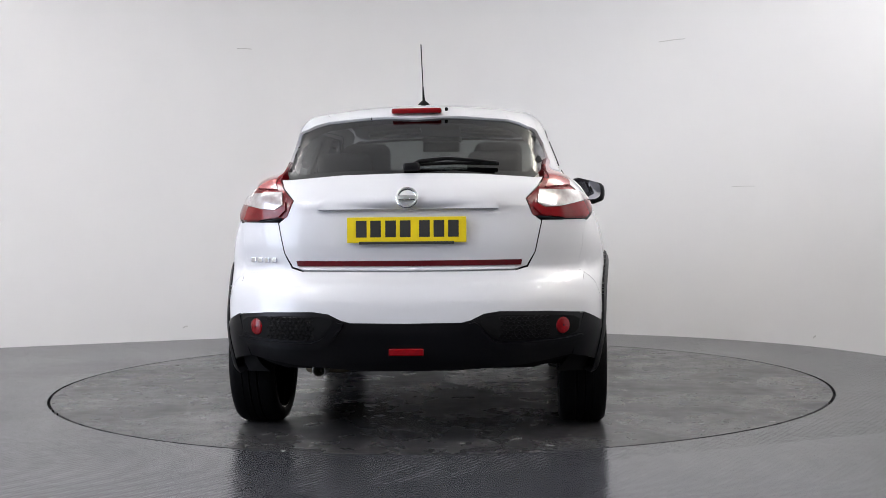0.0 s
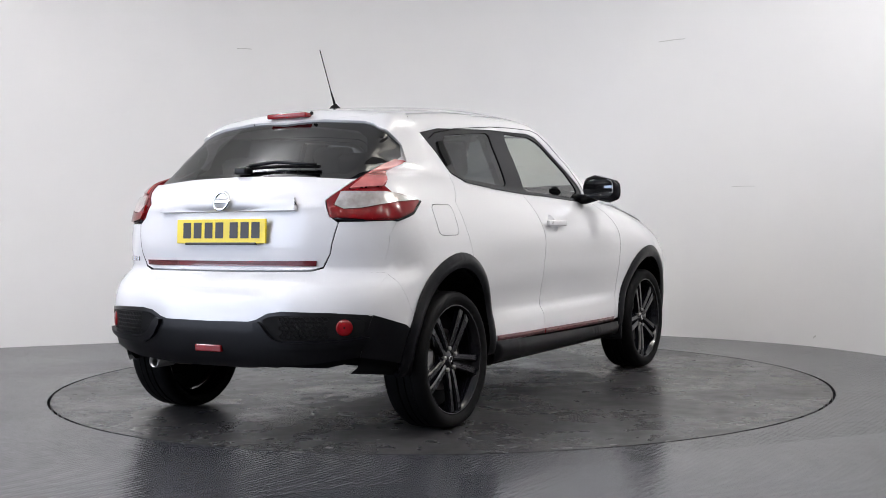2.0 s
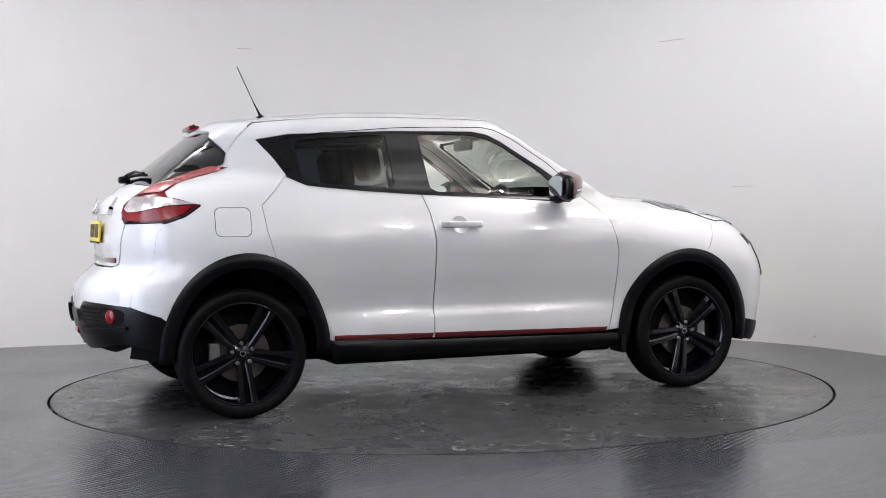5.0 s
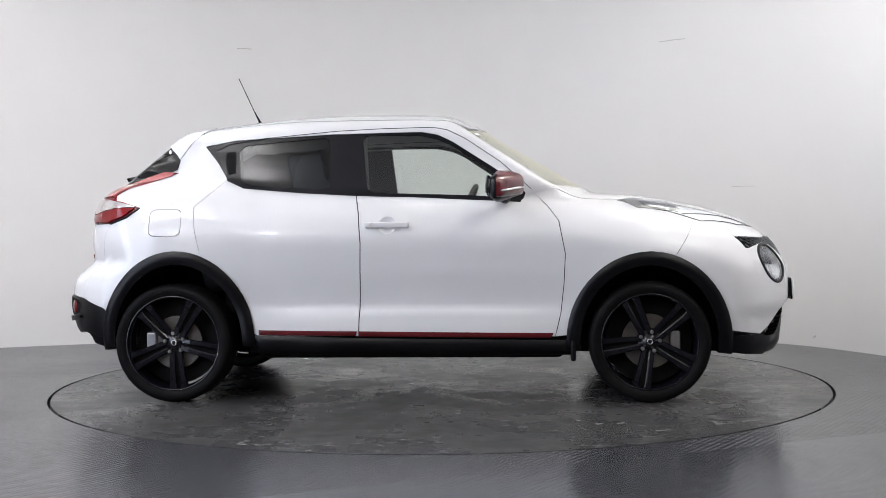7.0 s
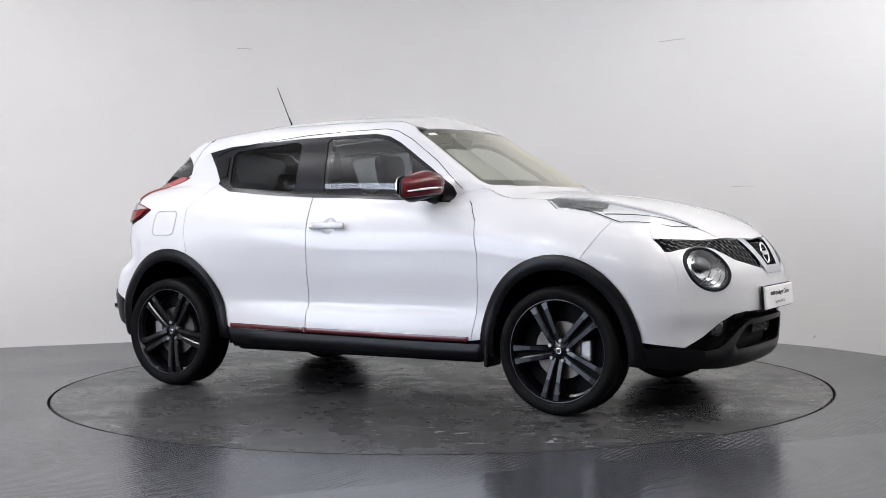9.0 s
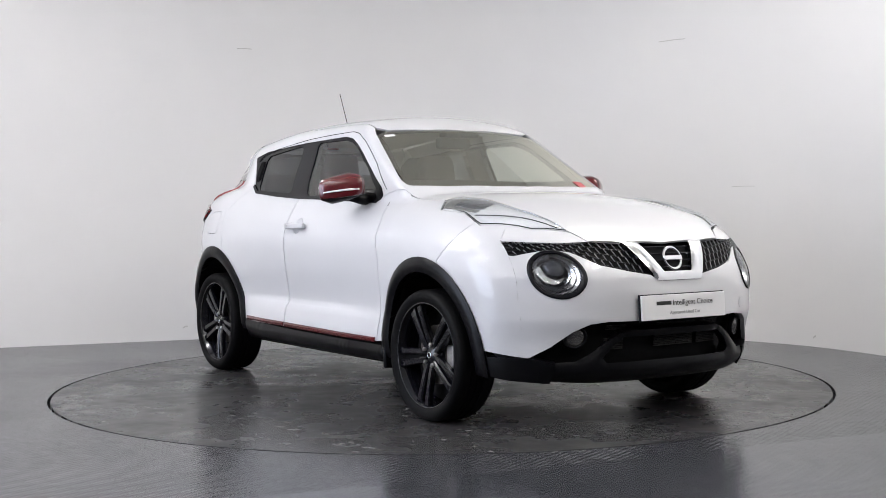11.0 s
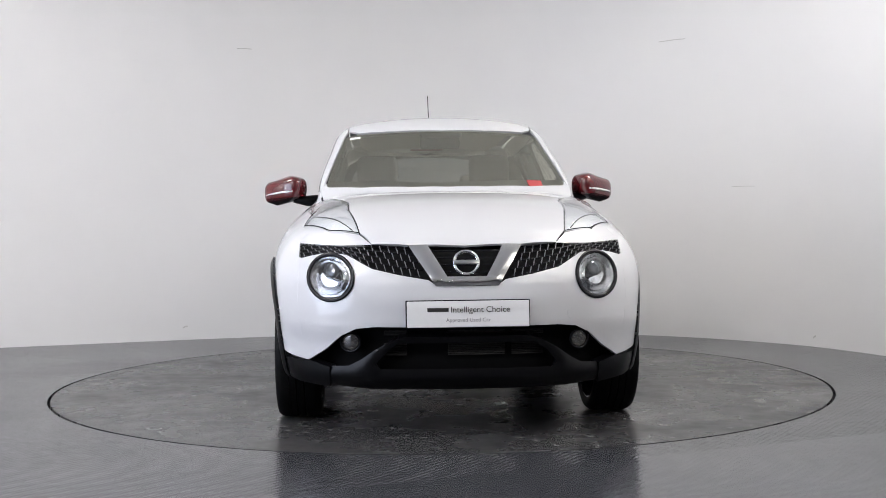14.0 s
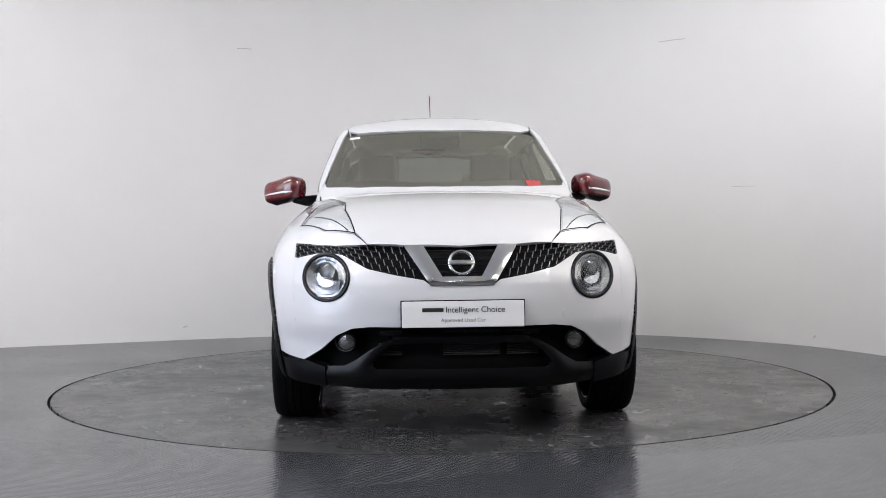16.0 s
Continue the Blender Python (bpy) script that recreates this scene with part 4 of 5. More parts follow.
def build_nose():
    top = lambda y: np.interp(y, (0.0, 0.25, 0.41, 0.55, 0.74), (0.848, 0.846, 0.857, 0.856, 0.866))
    low = lambda y: np.interp(y, (0.16, 0.288, 0.41, 0.47, 0.52, 0.60, 0.68, 0.725), (0.703, 0.724, 0.752, 0.785, 0.812, 0.823, 0.808, 0.797))
    for s in (-1, 1):
        ring = [(s * y, top(y)) for y in np.linspace(0.20, 0.735, 12)] + [(s * y, low(y)) for y in np.linspace(0.735, 0.15, 14)]
        back = panel("grille", [patch(FR(*ring), FRONT, lift=-0.028, depth=0.0, step=0.03, gap=-0.006)], DARK, CAR, "black mesh side grille")
        bm = bmesh.new()
        for k in np.linspace(0.04, 0.96, 5):
            bars(bm, [[(s * y, low(y) + (top(y) - low(y)) * k) for y in np.linspace(0.19, 0.732, 16)]], 0.0042, -0.008)
        part("grille_slat", bm, GLOSSBLACK, back, smooth=True)
        bm = bmesh.new()
        for j in range(4):
            for i in range(15):
                y = 0.205 + 0.036 * i + 0.018 * (j % 2)
                if y < 0.725:
                    h = top(y) - low(y)
                    bars(bm, [[(s * y, low(y) + h * (0.04 + 0.23 * j)), (s * (y + 0.008), low(y) + h * (0.27 + 0.23 * j))]], 0.0024, -0.004)
        part("grille_cell", bm, shade("grille_edge", (0.16, 0.16, 0.17), 0.3, metal=0.8), back, smooth=True)
    core = panel("centre_grille", [patch(both_sides(FR((0.0, 0.70), (-0.085, 0.705), (-0.17, 0.85), (0.0, 0.852))), FRONT, lift=-0.03, depth=0, step=0.03)], DARK, CAR, "black centre grille behind the badge")
    bm = bmesh.new()
    for z in (0.735, 0.765, 0.795, 0.825):
        bars(bm, [[(y, z) for y in np.linspace(-0.155, 0.155, 9)]], 0.004, -0.012)
    part("grille_slat", bm, GLOSSBLACK, core, smooth=True)
    vee = [(-0.252, 0.850), (-0.137, 0.676), (0.137, 0.676), (0.252, 0.850), (0.165, 0.850), (0.085, 0.716), (-0.085, 0.716), (-0.165, 0.850)]
    panel("chrome_vee", [patch(FR(*vee), FRONT, lift=0.006, depth=0.035, step=0.015, gap=0.001, bulge=0.006)], CHROME, CAR, "chrome V-shaped grille surround")
    badge(core, 0.0, 0.776, 0.052, front=True)
    # round lamps
    for s in (-1, 1):
        bm = bmesh.new()
        draped(bm, [(0.108, -0.03), (0.108, 0.004), (0.100, 0.008), (0.091, 0.000), (0.087, -0.03)], s * 0.592, 0.715)
        lamp = part("headlamp", bm, GLOSSBLACK, CAR, "round headlamp in a black bezel", smooth=True)
        bm = bmesh.new()
        draped(bm, [(0.088, -0.012), (0.082, -0.026), (0.074, -0.022), (0.066, -0.038), (0.056, -0.030), (0.045, -0.05), (0.02, -0.054), (0.006, -0.056)], s * 0.592, 0.715)
        part("reflector", bm, FACET, lamp, "chrome reflector bowl")
        bm = bmesh.new()
        draped(bm, [(0.036, -0.05), (0.036, -0.02), (0.031, -0.014), (0.020, -0.006), (0.008, -0.003)], s * 0.588, 0.742)
        part("projector", bm, shade("projector_glass", (0.07, 0.075, 0.085), 0.06, metal=0.6), lamp, "dark projector lens", smooth=True)
        bm = bmesh.new()
        draped(bm, [(0.094, 0.000), (0.07, 0.004), (0.04, 0.006), (0.008, 0.007)], s * 0.592, 0.715)
        part("lens", bm, LENS, lamp, "clear lens", smooth=True).visible_shadow = False
        bm = bmesh.new()
        draped(bm, [(0.048, -0.06), (0.048, -0.035), (0.040, -0.033), (0.038, -0.045), (0.02, -0.052), (0.005, -0.053)], s * 0.508, 0.430, 24)
        fog = part("fog_lamp", bm, GLOSSBLACK, CAR, "round front fog lamp", smooth=True)
        bm = bmesh.new()
        draped(bm, [(0.037, -0.040), (0.025, -0.032), (0.006, -0.030)], s * 0.508, 0.430, 24)
        part("lens", bm, shade("fog_lens", (0.30, 0.29, 0.28), 0.1, metal=0.8, grain=0.5, scale=70), fog, smooth=True)
    # black lower bumper: a deep recess, a chevron lip, slats
    lip_half = FR((0.0, 0.452), (-0.27, 0.452), (-0.33, 0.436), (-0.40, 0.400), (-0.47, 0.352), (-0.52, 0.325), (-0.62, 0.318), (-0.72, 0.345), (-0.785, 0.430), (-0.80, 0.36), (-0.74, 0.27), (-0.60, 0.225), (-0.44, 0.212), (0.0, 0.208))
    mouth = FR((-0.30, 0.425), (-0.36, 0.385), (-0.40, 0.335), (-0.38, 0.312), (0.38, 0.312), (0.40, 0.335), (0.36, 0.385), (0.30, 0.425))
    lip = panel("lower_bumper", [patch(both_sides(lip_half), FRONT, holes=[mouth], lift=-0.016, depth=0.06, step=0.02, bulge=0.014)], PLASTIC, CAR, "matt black lower bumper with a chevron lip")
    fin = shade("radiator_grey", (0.035, 0.033, 0.032), 0.5, metal=0.5)
    for z in (0.372, 0.380, 0.388, 0.396, 0.404, 0.412, 0.420, 0.462, 0.470, 0.478):
        for a, b in ((-0.36, -0.26), (-0.08, 0.17), (0.20, 0.34)):
            bm = bmesh.new()
            bars(bm, [[(y, z) for y in np.linspace(a, b, 5)]], 0.0032, -0.07)
            part("intake_slat", bm, fin, lip)
    for m in (False, True):
        low = S((1.665, 0.42), (1.70, 0.345)) + FR((-0.69, 0.343), (-0.60, 0.318), (-0.60, 0.225), (-0.74, 0.24)) + S((1.66, 0.26), (1.62, 0.32))
        panel("bumper_corner", [patch(low, (-0.6, 0.8, 0), lift=0.0, depth=0.05, step=0.03, mirror=m)], PLASTIC, CAR, "matt black bumper corner")
    # front plate
    plate = slab_part("show_plate", 0.525, 0.112, 0.012, WHITEPLATE, CAR, "white show plate with grey lettering")
    plate.matrix_basis = pose(2.118, 0, 0.558, 86, 0, 90)
    bm = bmesh.new()
    box(bm, -0.268, 0.268, -0.061, 0.061, -0.016, -0.007, 0.004)
    part("plate_frame", bm, GLOSSBLACK, plate, "black plate frame")
    letters("Intelligent Choice", 0.252, 0.052, 0.018, plate, INK)
    letters("Approved Used Car", 0.192, 0.0, -0.026, plate, GREYINK)
    bm = bmesh.new()
    box(bm, -0.175, -0.084, 0.010, 0.027, 0.0062, 0.0072)
    part("wordmark", bm, INK, plate, "dark maker's wordmark")
    # towing-eye cover
    eye = rounded(np.array([(0.44, 0.525), (0.52, 0.525), (0.52, 0.575), (0.44, 0.575)]), 2)
    panel("tow_eye_cover", [patch(FR(*eye), FRONT, lift=0.002, depth=0.004, step=0.02)], PAINT, CAR)


def slab_part(name, w, h, d, material, parent, label):
    bm = bmesh.new()
    box(bm, -w / 2, w / 2, -h / 2, h / 2, -d / 2, d / 2, 0.003)
    return part(name, bm, material, parent, label)


def letters(text, width, x, y, parent, material, z=0.0072):
    data = bpy.data.curves.new("lettering", "FONT")
    data.body, data.size, data.align_x, data.align_y, data.extrude = text, 0.03, "CENTER", "CENTER", 0.0004
    tmp = new("lettering_curve", data)
    bpy.context.view_layer.update()
    me = bpy.data.meshes.new_from_object(tmp)
    bpy.data.objects.remove(tmp)
    ob = part("lettering", me, material, parent)
    k = width / max(ob.dimensions.x, 1e-6)
    ob.matrix_basis = pose(x, y, z) @ Matrix.Diagonal((k, k, 1, 1))
    return ob


def badge(parent, y, z, r, front):
    """A plain ring with a bar."""
    bm = bmesh.new()
    seg, tubes = 32, 8
    lathe(bm, [(r + 0.007 * math.cos(2 * math.pi * k / tubes), 0.005 * math.sin(2 * math.pi * k / tubes)) for k in range(tubes)], seg, "x", closed=True)
    box(bm, -0.004, 0.006, -r * 1.12, r * 1.12, -0.011, 0.011, 0.003)
    ob = part("badge", bm, CHROME, parent, "chrome ring badge with a bar", smooth=True)
    ob.data.set_sharp_from_angle(angle=radians(50))
    if front:
        ob.matrix_basis = pose(front_x(y, z) + 0.004, y, z, 0, -20, 0)
    else:
        ob.matrix_basis = pose(RE((y, z))[0][0] - 0.029, y, z, 0, 18, 0)


def build_tail():
    blk = [(0.0, 0.526), (-0.235, 0.529), (-0.275, 0.539), (-0.33, 0.566), (-0.40, 0.576), (-0.60, 0.572), (-0.755, 0.559)]
    skirt = RE(*blk) + RE((-0.765, 0.44), (-0.70, 0.378), (-0.50, 0.345), (-0.20, 0.320), (0.0, 0.320))
    side = RE((-0.755, 0.559), (-0.70, 0.378)) + S((-1.74, 0.362), (-1.605, 0.328), (-1.605, 0.47), (-1.655, 0.51))
    low = panel("rear_skirt", [patch(both_sides(skirt), REAR, lift=0.0, depth=0.05, step=0.025, bulge=0.006)] + [patch(side, (0.6, 0.8, 0), lift=0.004, depth=0.04, step=0.03, mirror=m) for m in (False, True)], PLASTIC, CAR, "matt black rear skirt with a diffuser")
    for s in (-1, 1):
        pod = [(s * 0.30, 0.535), (s * 0.355, 0.558), (s * 0.60, 0.556), (s * 0.735, 0.543), (s * 0.725, 0.478), (s * 0.66, 0.462), (s * 0.42, 0.450), (s * 0.37, 0.465)]
        p = panel("vent_pod", [patch(RE(*rounded(np.array(pod), 1)), REAR, lift=0.006, depth=0.0, step=0.02)], DARK, low, "dark honeycomb vent panel")
        bm = bmesh.new()
        for j in range(5):
            for i in range(9):
                y, z = 0.405 + 0.024 * i + 0.012 * (j % 2), 0.468 + 0.019 * j
                if y > 0.605:
                    continue
                pts = RE(*[(s * y + 0.011 * math.cos(math.pi / 3 * k), z + 0.0095 * math.sin(math.pi / 3 * k)) for k in range(7)])
                tube(bm, [(q[0] - 0.008, q[1], q[2]) for q in pts], 0.0016, 4)
        part("honeycomb", bm, PLASTIC, p)
        bm = bmesh.new()
        x, y, z = RE((s * 0.662, 0.508))[0]
        lathe(bm, [(0.036, 0.02), (0.036, -0.002), (0.031, -0.006), (0.004, -0.008)], 28, "x")
        r = part("reflector", bm, REDLENS, low, "round red reflector", smooth=True)
        r.matrix_basis = pose(x - 0.004, y, z, 0, 0, s * -34)
    rail = [(-0.30, 0.532), (-0.355, 0.462), (-0.42, 0.443), (-0.66, 0.455), (-0.74, 0.47), (-0.74, 0.445), (-0.60, 0.425), (-0.40, 0.415), (-0.32, 0.445), (-0.26, 0.525)]
    for s in (-1, 1):
        panel("pod_lip", [patch(RE(*rounded(np.array([(-s * y, z) for y, z in rail]), 1)), REAR, lift=0.022, depth=0.02, step=0.02)], PLASTIC, low)
    bm = bmesh.new()
    x = RE((0.0, 0.405))[0][0]
    box(bm, x - 0.016, x + 0.02, -0.075, 0.075, 0.388, 0.420, 0.006)
    part("rear_fog_lamp", bm, REDLENS, low, "red rear fog lamp")
    # tailgate furniture
    shelf = RE((0.0, 1.006), (-0.389, 1.006), (-0.382, 1.035), (-0.365, 1.062), (-0.335, 1.086), (-0.29, 1.098), (-0.2, 1.104), (0.0, 1.106))
    grip = panel("tailgate_grip", [patch(both_sides(shelf), REAR, lift=lambda q: 0.005 + 0.022 * np.clip((1.106 - q[:, 2]) / 0.1, 0, 1), depth=0.035, step=0.025)], PAINT, CAR, "white tailgate handle ledge")
    badge(grip, 0.0, 1.058, 0.042, front=False)
    strip = RE((0.0, 0.788), (-0.49, 0.790), (-0.485, 0.766), (0.0, 0.764))
    panel("tailgate_strip", [patch(both_sides(strip), REAR, lift=0.008, step=0.015)], RED, CAR, "dark red tailgate strip")
    plate = slab_part("number_plate", 0.515, 0.110, 0.010, YELLOW, CAR, "yellow number plate")
    plate.matrix_basis = pose(-1.877, 0.003, 0.921, 87, 0, -90)
    for i, x in enumerate((-0.195, -0.133, -0.068, -0.005, 0.078, 0.140, 0.202)):
        bm = bmesh.new()
        box(bm, x - 0.023, x + 0.023, -0.032, 0.040, 0.0052, 0.0062, 0)
        part("character_bar", bm, INK, plate, "black bar")
    bm = bmesh.new()
    box(bm, -0.205, 0.205, -0.062, -0.0505, -0.004, 0.008, 0.002)
    part("dealer_strip", bm, INK, plate, "black strip")
    for i in range(4):
        bm = bmesh.new()
        box(bm, -0.003, 0.006, -0.014, 0.014, -0.011, 0.011, 0.002)
        x, y, z = RE((0.708 - 0.036 * i, 0.792))[0]
        k = part("model_letter_bar", bm, CHROME, CAR, "chrome bar")
        k.matrix_basis = pose(x - 0.004, y, z, 0, 0, -32)
    bm = bmesh.new()
    box(bm, -1.390, -1.335, -0.118, 0.118, 1.464, 1.489, 0.008)
    part("high_brake_lamp", bm, REDLENS, CAR, "red high-level brake lamp", smooth=True)
    bm = bmesh.new()
    lathe(bm, [(0.008, -0.01), (0.008, 0.004), (0.002, 0.006)], 10, "z")
    part("washer_jet", bm, DARK, CAR).matrix_basis = pose(-1.368, -0.14, 1.486)
    # wiper
    pts = RE((0.0, 1.195), (-0.04, 1.222), (-0.16, 1.235), (-0.38, 1.217))
    bm = bmesh.new()
    tube(bm, [(p[0] - 0.035, p[1], p[2]) for p in pts], 0.011, 8, 0.006)
    box(bm, pts[0][0] - 0.05, pts[0][0] + 0.01, -0.045, 0.03, 1.178, 1.215, 0.012)
    arm = part("rear_wiper", bm, PLASTIC, CAR, "black rear wiper", smooth=True)
    pts = RE((-0.02, 1.208), (-0.20, 1.214), (-0.39, 1.208))
    bm = bmesh.new()
    tube(bm, [(p[0] - 0.016, p[1], p[2]) for p in pts], 0.008, 6)
    part("wiper_blade", bm, RUBBER, arm)
    # exhaust
    bm = bmesh.new()
    lathe(bm, [(0.030, -0.12), (0.030, 0.0), (0.026, 0.003), (0.024, -0.02), (0.022, -0.12)], 24, "x")
    ex = part("exhaust_pipe", bm, STEEL, CAR, "steel exhaust tail pipe", smooth=True)
    ex.matrix_basis = pose(-1.915, 0.385, 0.318, 0, 0, 180)
    bm = bmesh.new()
    tube(bm, [(-1.80, 0.385, 0.318), (-1.70, 0.33, 0.31), (-1.62, 0.10, 0.31)], 0.022, 10)
    part("tail_pipe_bend", bm, DASH, CAR, "dark bent exhaust pipe", smooth=True)
    bm = bmesh.new()
    box(bm, -1.79, -1.60, 0.27, 0.47, 0.292, 0.345, 0.022)
    part("silencer", bm, shade("stained_steel", (0.16, 0.135, 0.10), 0.4, metal=0.9, grain=0.4, scale=30), CAR, "stained steel silencer box", smooth=True)
    # aerial
    bm = bmesh.new()
    z = TP((-0.97, 0.0))[0][2]
    lathe(bm, [(0.034, 0.0), (0.026, 0.012), (0.012, 0.024), (0.006, 0.03)], 16, "z", (-0.972, 0, z - 0.006))
    tube(bm, [(-0.972, 0, z + 0.015), (-1.008, 0, z + 0.085)], 0.007, 8, 0.0035)
    mast = part("aerial", bm, DARK, CAR, "short black roof aerial", smooth=True)
    bm = bmesh.new()
    tube(bm, [(-1.008, 0, z + 0.085), (-1.10, 0, z + 0.285)], 0.0028, 6)
    part("rod", bm, PLASTIC, mast)


def wheel_angle_parts(wheel, turn):
    """Spokes, nuts and cap of one wheel."""
    def spoke_mesh():
        bm = bmesh.new()
        rows = []
        for r, w, c, d in ((0.040, 0.030, 0.066, 0.030), (0.085, 0.030, 0.074, 0.030), (0.15, 0.031, 0.080, 0.028), (0.21, 0.034, 0.084, 0.026), (0.243, 0.042, 0.083, 0.024)):
            lean = 0.018 + 0.072 * (r - 0.04)
            rows.append([bm.verts.new((r, c - d, lean - w / 2)), bm.verts.new((r, c - 0.006, lean - w / 2)), bm.verts.new((r, c, lean - w / 2 + 0.007)), bm.verts.new((r, c, lean + w / 2 - 0.004)), bm.verts.new((r, c - 0.006, lean + w / 2)), bm.verts.new((r, c - d, lean + w / 2))])
        for a, b in zip(rows, rows[1:]):
            for k in range(6):
                bm.faces.new((a[k], a[(k + 1) % 6], b[(k + 1) % 6], b[k]))
        bm.faces.new(rows[-1])
        bmesh.ops.recalc_face_normals(bm, faces=bm.faces)
        return mesh_of(bm, "spoke")
    one = spoke_mesh()
    two = one.copy()
    two.transform(Matrix.Diagonal((1, 1, -1, 1)))
    two.flip_normals()
    # Web between the blades, coloured near-black to read as a shaded groove
    bm = bmesh.new()
    rim = [(0.05, 0.012), (0.12, 0.016), (0.19, 0.022), (0.243, 0.028)]
    slab(bm, rim + [(r, -w) for r, w in rim[::-1]], -0.056, -0.048, pose(0, 0, 0, 90))
    bmesh.ops.recalc_face_normals(bm, faces=bm.faces)
    web = mesh_of(bm, "spoke_web")
    for k in range(5):
        part("spoke_web", web, DARK, wheel).matrix_basis = pose(0, 0, 0, 0, -(turn + 72 * k), 0)
        for me in (one, two):
            part("spoke", me, ALLOY, wheel).matrix_basis = pose(0, 0, 0, 0, -(turn + 72 * k), 0)
        bm = bmesh.new()
        lathe(bm, [(0.010, 0.058), (0.010, 0.074), (0.007, 0.078), (0.001, 0.078)], 10, "y")
        a = radians(turn + 72 * k + 36)
        part("wheel_nut", bm, STEEL, wheel, smooth=False).matrix_basis = pose(0.052 * math.cos(a), 0, 0.052 * math.sin(a))


def build_wheel(x, s, turn):
    bm = bmesh.new()
    lathe(bm, [(0.247, 0.094), (0.254, 0.098), (0.254, 0.088), (0.244, 0.080), (0.236, 0.03), (0.230, -0.06), (0.245, -0.095), (0.254, -0.098)], 56, "y")
    wheel = part("wheel", bm, ALLOY, CAR, "dark ten-spoke alloy wheel", smooth=True)
    wheel.matrix_basis = pose(x, s * 0.763, 0.317, 0, 0, 0 if s > 0 else 180)
    bm = bmesh.new()
    prof = [(0.250, 0.094), (0.262, 0.103), (0.285, 0.108), (0.302, 0.104), (0.311, 0.092), (0.3155, 0.080)]
    tread = []
    for h in (0.072, 0.040, 0.004):
        tread += [(0.3165, h), (0.3165, h - 0.028), (0.310, h - 0.030), (0.310, h - 0.033)]
    full = prof + tread + [(0.3165, -0.034), (0.3165, -0.072)] + [(r, -h) for r, h in prof[::-1]]
    lathe(bm, full, 72, "y")
    tyre = part("tyre", bm, RUBBER, wheel, "black low-profile tyre", smooth=True)
    tyre.data.set_sharp_from_angle(angle=radians(40))
    bm = bmesh.new()
    lathe(bm, [(0.001, 0.070), (0.026, 0.069), (0.030, 0.064), (0.060, 0.060), (0.068, 0.045), (0.068, 0.0)], 32, "y")
    part("hub", bm, ALLOY, wheel, smooth=True)
    bm = bmesh.new()
    lathe(bm, [(0.013 + 0.003 * math.cos(k * math.pi / 3), 0.0715 + 0.002 * math.sin(k * math.pi / 3)) for k in range(6)], 20, "y", closed=True)
    part("hub_badge", bm, CHROME, wheel, smooth=True)
    bm = bmesh.new()
    lathe(bm, [(0.070, 0.028), (0.142, 0.028), (0.142, 0.006), (0.070, 0.006)], 40, "y")
    part("brake_disc", bm, shade("rusty_brake_steel", (0.17, 0.155, 0.14), 0.45, metal=0.9, grain=0.4, scale=25), wheel, "worn steel brake disc")
    bm = bmesh.new()
    lathe(bm, [(0.001, -0.01), (0.225, -0.01), (0.225, -0.03)], 32, "y")
    part("brake_backplate", bm, DARK, wheel)
    bm = bmesh.new()
    box(bm, 0.105, 0.160, 0.0, 0.042, -0.055, 0.055, 0.008)
    part("caliper", bm, STEEL, wheel, "grey brake caliper").matrix_basis = pose(0, 0, 0, 0, 0 if s < 0 and x < 0 else 180, 0)
    wheel_angle_parts(wheel, turn)


